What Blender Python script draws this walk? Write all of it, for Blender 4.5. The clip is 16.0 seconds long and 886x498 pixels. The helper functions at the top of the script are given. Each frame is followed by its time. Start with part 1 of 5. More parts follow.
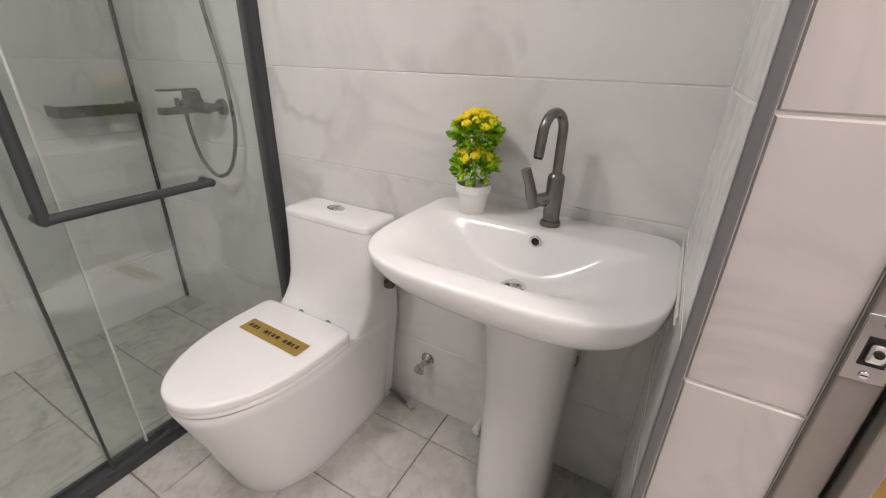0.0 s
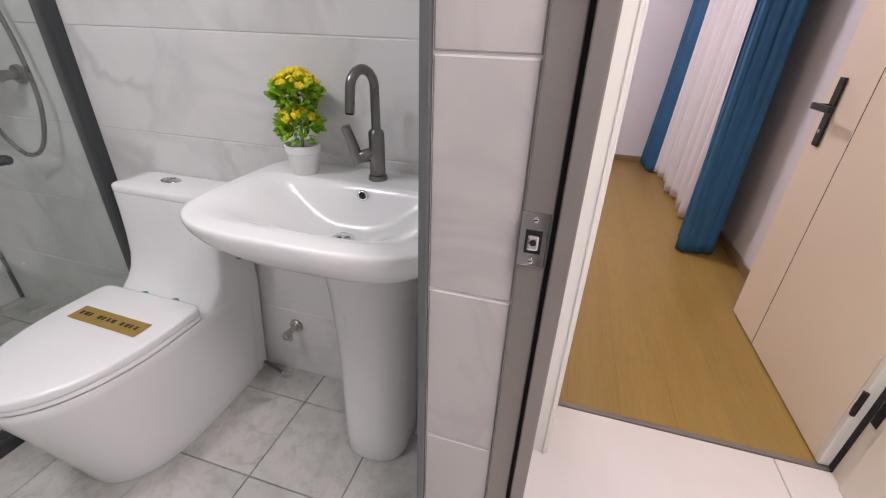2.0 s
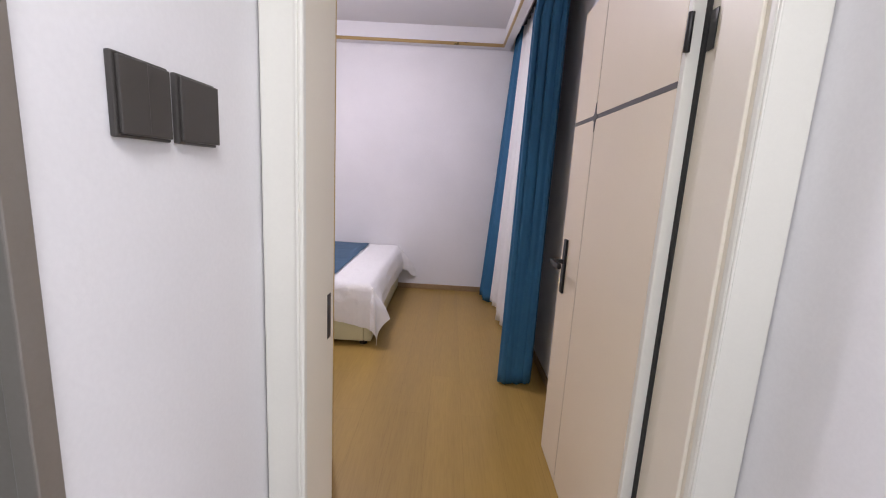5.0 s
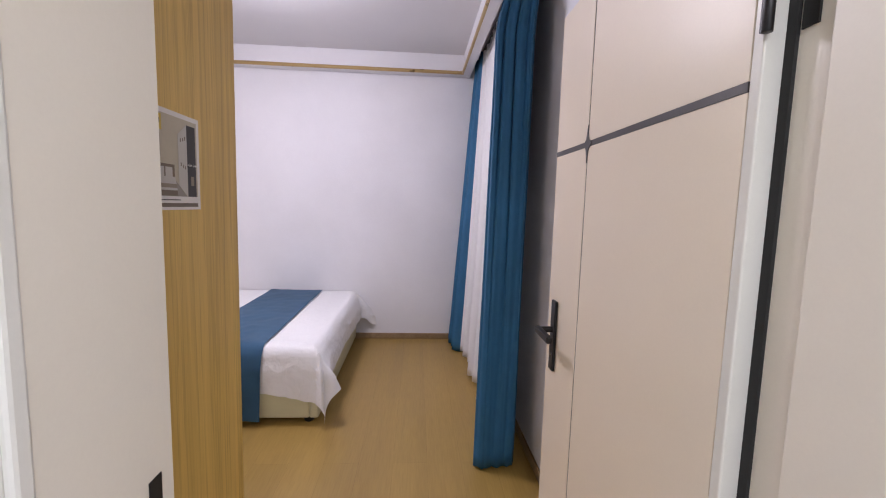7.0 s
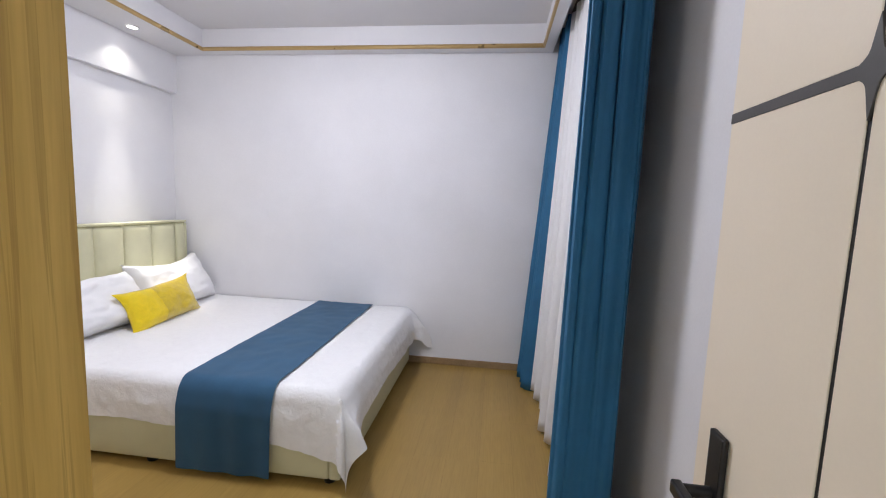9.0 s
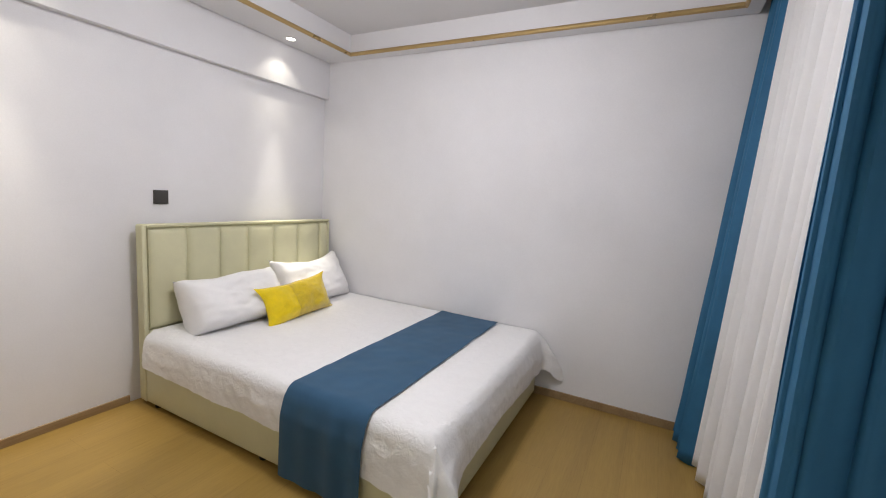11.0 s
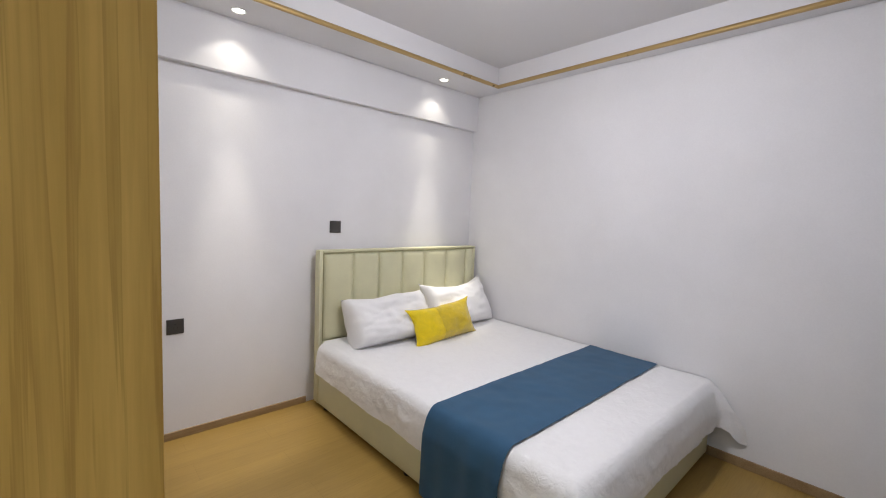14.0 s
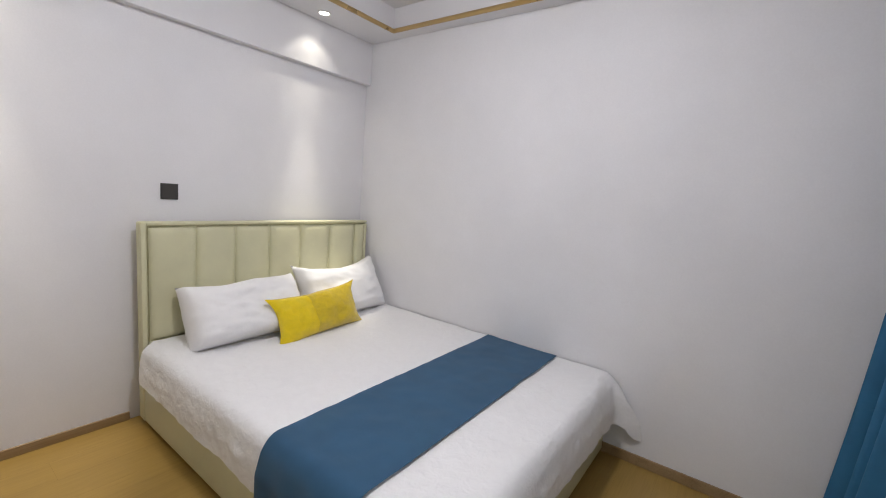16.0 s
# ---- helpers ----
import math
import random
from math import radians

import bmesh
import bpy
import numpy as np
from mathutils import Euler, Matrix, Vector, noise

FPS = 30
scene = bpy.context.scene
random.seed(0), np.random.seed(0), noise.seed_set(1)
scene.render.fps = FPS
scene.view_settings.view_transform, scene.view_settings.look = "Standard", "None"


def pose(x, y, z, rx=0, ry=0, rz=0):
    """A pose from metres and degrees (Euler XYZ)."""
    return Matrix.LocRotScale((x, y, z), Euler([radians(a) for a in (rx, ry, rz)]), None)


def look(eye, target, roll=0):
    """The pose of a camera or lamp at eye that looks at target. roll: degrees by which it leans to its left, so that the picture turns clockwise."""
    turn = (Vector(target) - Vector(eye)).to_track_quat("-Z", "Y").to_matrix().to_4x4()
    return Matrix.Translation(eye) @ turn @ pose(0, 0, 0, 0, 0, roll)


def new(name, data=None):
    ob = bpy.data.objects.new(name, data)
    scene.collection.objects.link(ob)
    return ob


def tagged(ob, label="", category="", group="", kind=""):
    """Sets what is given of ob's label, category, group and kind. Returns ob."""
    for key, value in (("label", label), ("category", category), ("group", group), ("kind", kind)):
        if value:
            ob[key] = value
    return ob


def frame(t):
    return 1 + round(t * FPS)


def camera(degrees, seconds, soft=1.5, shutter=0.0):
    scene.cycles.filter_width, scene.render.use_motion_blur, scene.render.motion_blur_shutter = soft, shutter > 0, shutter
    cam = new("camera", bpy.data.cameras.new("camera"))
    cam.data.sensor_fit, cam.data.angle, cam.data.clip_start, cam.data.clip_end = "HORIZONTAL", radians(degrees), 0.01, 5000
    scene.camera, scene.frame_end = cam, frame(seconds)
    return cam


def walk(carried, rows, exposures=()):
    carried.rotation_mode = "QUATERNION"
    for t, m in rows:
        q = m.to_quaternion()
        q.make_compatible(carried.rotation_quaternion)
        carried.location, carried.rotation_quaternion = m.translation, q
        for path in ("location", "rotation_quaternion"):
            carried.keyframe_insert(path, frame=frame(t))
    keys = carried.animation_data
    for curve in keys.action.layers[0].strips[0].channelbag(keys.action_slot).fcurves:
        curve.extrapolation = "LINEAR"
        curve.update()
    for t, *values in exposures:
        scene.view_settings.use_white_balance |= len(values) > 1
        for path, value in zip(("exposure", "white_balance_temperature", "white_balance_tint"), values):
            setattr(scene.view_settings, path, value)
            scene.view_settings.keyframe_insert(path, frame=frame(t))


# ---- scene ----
cam = camera(93.8, 16.0, 1.1)
PATH = [
    (0, (0.183, 0.17, 1.228), (-0.698, 1.762, 0.398), 1.7),
    (0.5, (0.193, 0.158, 1.198), (-0.654, 1.697, 0.242), 2.0),
    (1, (0.229, 0.151, 1.192), (-0.516, 1.699, 0.169), 2.2),
    (1.5, (0.308, 0.165, 1.194), (-0.328, 1.772, 0.187), 1.5),
    (2, (0.406, 0.18, 1.213), (-0.073, 1.884, 0.283), 2.1),
    (2.5, (0.494, 0.195, 1.238), (0.182, 1.973, 0.377), 3.5),
    (3, (0.563, 0.193, 1.272), (0.377, 2.024, 0.489), 4.0),
    (3.5, (0.619, 0.171, 1.284), (0.6, 2.031, 0.551), 5.0),
    (4, (0.658, 0.172, 1.293), (0.708, 2.061, 0.637), 3.9),
    (4.5, (0.724, 0.228, 1.32), (0.797, 2.157, 0.794), 2.0),
    (5, (0.812, 0.296, 1.372), (0.793, 2.264, 1.018), 3.2),
    (5.2, (0.844, 0.327, 1.388), (0.824, 2.308, 1.116), 2.7),
    (7.3, (0.871, 0.882, 1.433), (1.008, 2.867, 1.228), 1.6),
    (7.5, (0.883, 0.96, 1.436), (0.951, 2.947, 1.224), 1.6),
    (8, (0.939, 1.169, 1.447), (0.852, 3.156, 1.241), 3.2),
    (8.2, (0.947, 1.231, 1.447), (0.829, 3.217, 1.242), 3.1),
    (10.3, (1.014, 1.878, 1.528), (0.38, 3.759, 1.286), 3.1),
    (10.5, (1.007, 1.913, 1.533), (0.285, 3.763, 1.302), 3.8),
    (11, (0.977, 1.935, 1.526), (0.072, 3.7, 1.274), 3.6),
    (11.5, (1.019, 2.012, 1.52), (-0.14, 3.624, 1.28), 1.9),
    (12, (0.985, 1.98, 1.515), (-0.342, 3.458, 1.285), 1.7),
    (12.5, (0.974, 1.962, 1.528), (-0.481, 3.32, 1.328), 1.4),
    (13, (0.962, 1.935, 1.526), (-0.562, 3.219, 1.351), 2.4),
    (13.5, (0.984, 1.946, 1.545), (-0.523, 3.25, 1.379), 2.9),
    (14, (0.978, 1.974, 1.538), (-0.491, 3.321, 1.37), 2.4),
    (14.5, (0.9, 2.079, 1.527), (-0.48, 3.515, 1.35), 3.3),
    (15, (0.8, 2.204, 1.521), (-0.517, 3.696, 1.318), 3.0),
    (15.5, (0.783, 2.372, 1.509), (-0.411, 3.952, 1.23), 3.0),
    (16, (0.796, 2.541, 1.52), (-0.376, 4.139, 1.253), 4.5),
]
EXPOSURES = [
    (0.0, 0.17, 7500, 32),
    (1.5, 0.17, 7150, 34),
    (2.5, 0.0, 6750, 30),
    (3.5, -0.05, 6550, 25),
    (5.0, -0.12, 6450, 24),
    (7.5, 0.0, 6150, 25),
    (8.2, 0.05, 5900, 19),
    (10.4, -0.15, 6650, 10),
    (12.5, -0.22, 6550, 10),
    (14.5, -0.29, 6450, 11),
    (16.0, -0.36, 6500, 10),
]
walk(cam, [(t, look(eye, target, roll)) for t, eye, target, roll in PATH], EXPOSURES)

# ---- world and lights ----
world = bpy.data.worlds.new("world")
scene.world = world
world.use_nodes = True
world.node_tree.nodes["Background"].inputs[0].default_value = (0.05, 0.055, 0.07, 1)
world.node_tree.nodes["Background"].inputs[1].default_value = 0.3


def lamp(name, kind, m, watts, colour, size=0.3, spot=None, blend=0.5):
    data = bpy.data.lights.new(name, kind)
    data.energy, data.color = watts, colour
    if kind == "AREA":
        data.shape, data.size = "DISK", size
    else:
        data.shadow_soft_size = size
    if spot:
        data.spot_size, data.spot_blend = radians(spot), blend
    ob = new(name, data)
    ob.matrix_world = m
    return ob


lamp("bedroom_lamp_light", "POINT", pose(-0.18, 3.42, 2.75), 41, (0.955, 0.955, 1.0), 0.12)
lamp("bedroom_lamp_downlight", "AREA", pose(-0.18, 3.42, 2.84), 17, (0.955, 0.955, 1.0), 0.34)
lamp("bathroom_lamp_light", "POINT", pose(-0.80, 0.25, 2.19), 12.3, (0.845, 1.0, 0.985), 0.13)
lamp("bathroom_lamp_downlight", "AREA", pose(-0.80, 0.25, 2.26), 5.3, (0.845, 1.0, 0.985), 0.26)
lamp("corridor_lamp_light", "AREA", pose(0.97, 0.05, 2.38), 24, (0.925, 1.0, 0.96), 0.6)
for y in (2.805, 4.525):
    lamp("spot_light", "SPOT", pose(-1.885, y, 2.715), 5.5, (1.0, 0.94, 0.80), 0.03, 104, 0.5)
    lamp("spot_beam", "SPOT", pose(-1.885, y, 2.715), 22, (1.0, 0.94, 0.80), 0.04, 60, 1.0)
    lamp("spot_core", "SPOT", pose(-1.885, y, 2.715), 150, (1.0, 0.94, 0.80), 0.03, 31, 1.0)

# ---- materials ----


def nodes_of(name):
    m = bpy.data.materials.new(name)
    m.use_nodes = True
    t = m.node_tree
    return m, t, t.nodes["Principled BSDF"]


def place_of(t, stretch=(1, 1, 1), per_piece=False):
    """World place, stretched; each piece shifted by its own random number."""
    geo = t.nodes.new("ShaderNodeNewGeometry")
    mp = t.nodes.new("ShaderNodeMapping")
    mp.inputs["Scale"].default_value = stretch
    src = geo.outputs["Position"]
    if per_piece:
        info = t.nodes.new("ShaderNodeObjectInfo")
        mul = t.nodes.new("ShaderNodeVectorMath")
        mul.operation = "MULTIPLY_ADD"
        mul.inputs[1].default_value = (37, 23, 51)
        t.links.new(info.outputs["Random"], mul.inputs[0])
        t.links.new(src, mul.inputs[2])
        src = mul.outputs[0]
    t.links.new(src, mp.inputs["Vector"])
    return mp.outputs[0]


def noise_of(t, vec, scale, detail=4, rough=0.55, distort=0.0):
    n = t.nodes.new("ShaderNodeTexNoise")
    n.inputs["Scale"].default_value, n.inputs["Detail"].default_value = scale, detail
    n.inputs["Roughness"].default_value, n.inputs["Distortion"].default_value = rough, distort
    t.links.new(vec, n.inputs["Vector"])
    return n.outputs["Fac"]


def ramp_of(t, fac, stops):
    r = t.nodes.new("ShaderNodeValToRGB")
    els = r.color_ramp.elements
    while len(els) < len(stops):
        els.new(0.5)
    for e, (p, c) in zip(els, stops):
        e.position, e.color = p, (*c, 1)
    t.links.new(fac, r.inputs[0])
    return r.outputs["Color"]


def range_of(t, fac, lo, hi):
    r = t.nodes.new("ShaderNodeMapRange")
    r.inputs["From Min"].default_value, r.inputs["From Max"].default_value = 0.3, 0.7
    r.inputs["To Min"].default_value, r.inputs["To Max"].default_value = lo, hi
    t.links.new(fac, r.inputs["Value"])
    return r.outputs["Result"]


def mix_of(t, fac, a, b, how="MULTIPLY"):
    m = t.nodes.new("ShaderNodeMix")
    m.data_type, m.blend_type = "RGBA", how
    if isinstance(fac, float):
        m.inputs["Factor"].default_value = fac
    else:
        t.links.new(fac, m.inputs["Factor"])
    t.links.new(a, m.inputs["A"])
    t.links.new(b, m.inputs["B"])
    return m.outputs["Result"]


def bump_of(t, b, height, strength, distance=0.002):
    n = t.nodes.new("ShaderNodeBump")
    n.inputs["Strength"].default_value, n.inputs["Distance"].default_value = strength, distance
    t.links.new(height, n.inputs["Height"])
    t.links.new(n.outputs[0], b.inputs["Normal"])


def surface(name, colour, rough=0.5, metal=0.0, var=0.06, scale=3.0, fine=60.0, bump=0.1, stretch=(1, 1, 1), coat=0.0, sheen=0.0):
    """A plain surface with two scales of variation in colour and gloss and a fine relief."""
    m, t, b = nodes_of(name)
    vec = place_of(t, stretch)
    big, small = noise_of(t, vec, scale), noise_of(t, vec, fine, 3)
    c1 = ramp_of(t, big, [(0.3, [c * (1 - var) for c in colour]), (0.7, [min(1, c * (1 + var)) for c in colour])])
    c2 = ramp_of(t, small, [(0.35, [1 - var * 0.7] * 3), (0.65, [1, 1, 1])])
    t.links.new(mix_of(t, 1.0, c1, c2), b.inputs["Base Color"])
    t.links.new(range_of(t, big, max(0.02, rough - 0.05), min(1, rough + 0.05)), b.inputs["Roughness"])
    b.inputs["Metallic"].default_value = metal
    b.inputs["Coat Weight"].default_value = coat
    b.inputs["Sheen Weight"].default_value = sheen
    if bump:
        bump_of(t, b, small, bump)
    return m


def stone(name, base, vein, rough, scale, vein_scale, strength, cloud):
    """Polished stone-look tile with soft clouds and thin veins, different on each tile."""
    m, t, b = nodes_of(name)
    vec = place_of(t, (1, 1, 1), True)
    clouds = noise_of(t, vec, scale, 6, 0.6, 0.4)
    c1 = ramp_of(t, clouds, [(0.25, cloud), (0.5, base), (0.8, [min(1, c * 1.06) for c in base])])
    lines = noise_of(t, vec, vein_scale, 5, 0.5, 1.2)
    c2 = ramp_of(t, lines, [(0.46, (1, 1, 1)), (0.497, vein), (0.507, vein), (0.55, (1, 1, 1))])
    mask = range_of(t, noise_of(t, vec, vein_scale * 1.7, 2), 0.0, strength)
    t.links.new(mix_of(t, mask, c1, c2), b.inputs["Base Color"])
    fine = noise_of(t, vec, 25, 3)
    t.links.new(range_of(t, fine, rough - 0.04, rough + 0.05), b.inputs["Roughness"])
    bump_of(t, b, fine, 0.03)
    return m


def timber(name, light, dark, rough, along, width=0.0, length=1.2, band=9.0, streak=0.0, pores=0.14):
    """Wood grain along one axis ('y' or 'z'); planks where a width is given."""
    m, t, b = nodes_of(name)
    thin = {"y": (1.0, 0.06, 1.0), "z": (1.0, 1.0, 0.05)}[along]
    vec = place_of(t, thin)
    grain = noise_of(t, vec, band, 6, 0.62, 0.6)
    fibre = noise_of(t, vec, 130, 3, 0.5)
    c1 = ramp_of(t, grain, [(0.28, dark), (0.45, [(a + c) / 2 for a, c in zip(light, dark)]), (0.62, light), (0.8, [(a * 2 + c) / 3 for a, c in zip(light, dark)])])
    c2 = ramp_of(t, fibre, [(0.3, (1 - pores, 1 - pores * 1.15, 1 - pores * 1.4)), (0.6, (1, 1, 1))])
    col = mix_of(t, 1.0, c1, c2)
    if streak:
        long = place_of(t, (1.0, 1.0, 0.018) if along == "z" else (1.0, 0.02, 1.0))
        lines = noise_of(t, long, 30, 4, 0.58, 0.35)
        d = [1 - streak, 1 - streak * 1.15, 1 - streak * 1.5]
        col = mix_of(t, 1.0, col, ramp_of(t, lines, [(0.36, (1, 1, 1)), (0.44, [0.5 + 0.5 * c for c in d]), (0.475, d), (0.50, (1, 1, 1)), (0.66, (1, 1, 1)), (0.70, d), (0.715, (1, 1, 1))]))
        broad = noise_of(t, long, 8, 2, 0.5)
        col = mix_of(t, 1.0, col, ramp_of(t, broad, [(0.36, [0.4 + 0.6 * c for c in d]), (0.56, (1, 1, 1))]))
    if width:
        brick = t.nodes.new("ShaderNodeTexBrick")
        brick.offset, brick.inputs["Scale"].default_value = 0.37, 1.0
        brick.inputs["Brick Width"].default_value, brick.inputs["Row Height"].default_value = length, width
        brick.inputs["Mortar Size"].default_value, brick.inputs["Mortar Smooth"].default_value = 0.0009, 0.4
        brick.inputs["Color1"].default_value, brick.inputs["Color2"].default_value = (0.93, 0.93, 0.92, 1), (1, 1, 1, 1)
        brick.inputs["Mortar"].default_value = (0.72, 0.68, 0.62, 1)
        geo = t.nodes.new("ShaderNodeNewGeometry")
        turn = t.nodes.new("ShaderNodeMapping")
        turn.inputs["Rotation"].default_value = (0, 0, radians(90))
        t.links.new(geo.outputs["Position"], turn.inputs["Vector"])
        t.links.new(turn.outputs[0], brick.inputs["Vector"])
        col = mix_of(t, 1.0, col, brick.outputs["Color"])
    t.links.new(col, b.inputs["Base Color"])
    t.links.new(range_of(t, grain, rough - 0.05, rough + 0.07), b.inputs["Roughness"])
    bump_of(t, b, fibre, 0.06, 0.001)
    return m


def cloth(name, colour, rough=0.9, weave=900.0, crease=14.0, bump=0.3, sheen=0.3, var=0.05, through_light=0.0):
    m, t, b = nodes_of(name)
    vec = place_of(t)
    folds, threads = noise_of(t, vec, crease, 5, 0.6, 0.5), noise_of(t, vec, weave, 2)
    c1 = ramp_of(t, folds, [(0.3, [c * (1 - var) for c in colour]), (0.7, [min(1, c * (1 + var)) for c in colour])])
    c2 = ramp_of(t, threads, [(0.3, (0.9, 0.9, 0.9)), (0.7, (1, 1, 1))])
    col = mix_of(t, 1.0, c1, c2)
    t.links.new(col, b.inputs["Base Color"])
    b.inputs["Roughness"].default_value, b.inputs["Sheen Weight"].default_value = rough, sheen
    bump_of(t, b, folds, bump, 0.01)
    if through_light:
        tr = t.nodes.new("ShaderNodeBsdfTranslucent")
        t.links.new(col, tr.inputs["Color"])
        mx = t.nodes.new("ShaderNodeMixShader")
        mx.inputs[0].default_value = through_light
        out = t.nodes["Material Output"]
        t.links.new(b.outputs[0], mx.inputs[1])
        t.links.new(tr.outputs[0], mx.inputs[2])
        t.links.new(mx.outputs[0], out.inputs["Surface"])
    return m


def glass(name, tint):
    m = bpy.data.materials.new(name)
    m.use_nodes = True
    t = m.node_tree
    t.nodes.remove(t.nodes["Principled BSDF"])
    clear, gloss = t.nodes.new("ShaderNodeBsdfTransparent"), t.nodes.new("ShaderNodeBsdfGlossy")
    clear.inputs[0].default_value = (*tint, 1)
    gloss.inputs["Roughness"].default_value = 0.02
    mx = t.nodes.new("ShaderNodeMixShader")
    mx.inputs[0].default_value = 0.085
    t.links.new(clear.outputs[0], mx.inputs[1])
    t.links.new(gloss.outputs[0], mx.inputs[2])
    t.links.new(mx.outputs[0], t.nodes["Material Output"].inputs["Surface"])
    return m


def glowing(name, colour, strength):
    m, t, b = nodes_of(name)
    b.inputs["Base Color"].default_value = (*colour, 1)
    b.inputs["Emission Color"].default_value, b.inputs["Emission Strength"].default_value = (*colour, 1), strength
    return m


WALL = surface("white_wall_paint", (0.78, 0.77, 0.79), 0.75, var=0.035, scale=1.8, fine=120, bump=0.12)
CEILING = surface("ceiling_paint", (0.72, 0.71, 0.73), 0.85, var=0.02, scale=1.2, fine=90, bump=0.1)
CORNICE = surface("soffit_paint", (0.76, 0.75, 0.77), 0.75, var=0.02, scale=2, fine=90, bump=0.08)
MARBLE = stone("white_marble_wall_tile", (0.74, 0.73, 0.72), (0.72, 0.715, 0.715), 0.16, 1.9, 1.5, 0.6, (0.665, 0.66, 0.655))
REVEAL_TILE = stone("pinkish_reveal_tile", (0.50, 0.472, 0.454), (0.80, 0.79, 0.79), 0.20, 3.2, 2.6, 0.5, (0.45, 0.425, 0.41))
FLOOR_TILE = stone("grey_marble_floor_tile", (0.52, 0.51, 0.48), (0.72, 0.71, 0.69), 0.28, 4.5, 3.0, 0.8, (0.36, 0.355, 0.33))
HALL_TILE = stone("cream_polished_tile", (0.80, 0.76, 0.72), (0.93, 0.92, 0.9), 0.12, 1.5, 1.2, 0.3, (0.77, 0.73, 0.69))
GROUT = surface("grey_grout", (0.33, 0.32, 0.30), 0.9, var=0.15, scale=8, bump=0.3)
WALL_GROUT = surface("pale_grout", (0.78, 0.77, 0.75), 0.85, var=0.06, scale=8, bump=0.2)
LAMINATE = timber("oak_laminate", (0.395, 0.252, 0.066), (0.305, 0.187, 0.046), 0.36, "y", 0.19, 1.25, 4.0, 0.04, 0.10)
WARDROBE_WOOD = timber("oak_veneer", (0.74, 0.505, 0.14), (0.60, 0.39, 0.09), 0.45, "z", band=9.0, streak=0.2, pores=0.09)
SKIRTING = timber("brown_skirting", (0.33, 0.222, 0.118), (0.25, 0.16, 0.078), 0.45, "y", band=14.0)
LINING = surface("cream_lining_laminate", (0.80, 0.745, 0.64), 0.42, var=0.02, scale=2, fine=200, bump=0.04)
DOOR_CREAM = surface("cream_door_laminate", (0.84, 0.745, 0.60), 0.42, var=0.02, scale=2, fine=200, bump=0.04)
CASING = surface("white_casing_laminate", (0.77, 0.76, 0.70), 0.4, var=0.02, scale=2, fine=160, bump=0.04)
TAUPE = surface("taupe_anodised_frame", (0.27, 0.245, 0.225), 0.38, 0.55, var=0.05, scale=4, fine=180, bump=0.05)
CHARCOAL = surface("charcoal_anodised_profile", (0.075, 0.078, 0.085), 0.38, 0.5, var=0.06, scale=4, fine=180, bump=0.05)
GREY_TRIM = surface("grey_tile_trim", (0.17, 0.175, 0.18), 0.42, 0.5, var=0.05, scale=5, fine=180, bump=0.05)
BLACK = surface("black_metal", (0.018, 0.017, 0.018), 0.38, 0.4, var=0.1, scale=9, fine=200, bump=0.04)
RUBBER = surface("black_rubber", (0.02, 0.02, 0.02), 0.8, var=0.1, bump=0.1)
GUNMETAL = surface("brushed_gunmetal", (0.21, 0.20, 0.195), 0.3, 0.9, var=0.08, scale=12, fine=260, bump=0.06)
CHROME = surface("chrome", (0.72, 0.72, 0.72), 0.1, 1.0, var=0.03, scale=9, fine=150, bump=0.0)
STEEL = surface("brushed_steel", (0.55, 0.53, 0.50), 0.25, 1.0, var=0.06, scale=15, fine=300, bump=0.05)
POLISHED = surface("polished_steel", (0.42, 0.41, 0.40), 0.14, 1.0, var=0.04, scale=15, fine=200, bump=0.01)
BRONZE = surface("brown_coated_steel", (0.085, 0.065, 0.052), 0.5, 0.4, var=0.12, scale=15, fine=160, bump=0.08)
BRASS = surface("dull_brass", (0.35, 0.22, 0.08), 0.35, 0.9, var=0.15, scale=20, bump=0.1)
GOLD = surface("gold_trim", (0.50, 0.345, 0.15), 0.3, 0.7, var=0.03, scale=3, fine=150, bump=0.0)
CERAMIC = surface("white_glazed_ceramic", (0.83, 0.83, 0.83), 0.17, var=0.012, scale=4, fine=40, bump=0.01)
SEAT_PLASTIC = surface("white_gloss_plastic", (0.84, 0.84, 0.84), 0.16, var=0.012, scale=5, fine=60, bump=0.015)
PLATE = surface("charcoal_switch_plastic", (0.052, 0.047, 0.044), 0.36, var=0.06, scale=14, fine=220, bump=0.04)
LEATHER = surface("sage_cream_leatherette", (0.62, 0.60, 0.40), 0.46, var=0.05, scale=5, fine=240, bump=0.22)
PIPING = surface("olive_seam", (0.34, 0.32, 0.17), 0.6, var=0.1, scale=20, bump=0.1)
LINEN = cloth("white_cotton", (0.87, 0.86, 0.865), 0.9, 800, 24, 0.6, 0.2, 0.02)
PILLOW = cloth("white_pillow_cotton", (0.87, 0.86, 0.87), 0.9, 800, 11, 0.3, 0.2, 0.015)
RUNNER = cloth("teal_blue_runner", (0.019, 0.083, 0.165), 0.82, 1000, 6, 0.15, 0.12, 0.08)
CURTAIN = cloth("teal_curtain_cloth", (0.020, 0.130, 0.262), 0.75, 900, 5, 0.1, 0.0, 0.1)
SHEER = cloth("white_sheer", (0.88, 0.87, 0.88), 0.9, 700, 8, 0.1, 0.1, 0.02, 0.08)
YELLOW = cloth("yellow_satin", (0.80, 0.595, 0.003), 0.24, 700, 16, 0.5, 0.2, 0.08)
OCHRE = cloth("ochre_brocade", (0.62, 0.45, 0.005), 0.22, 600, 22, 0.4, 0.2, 0.12)
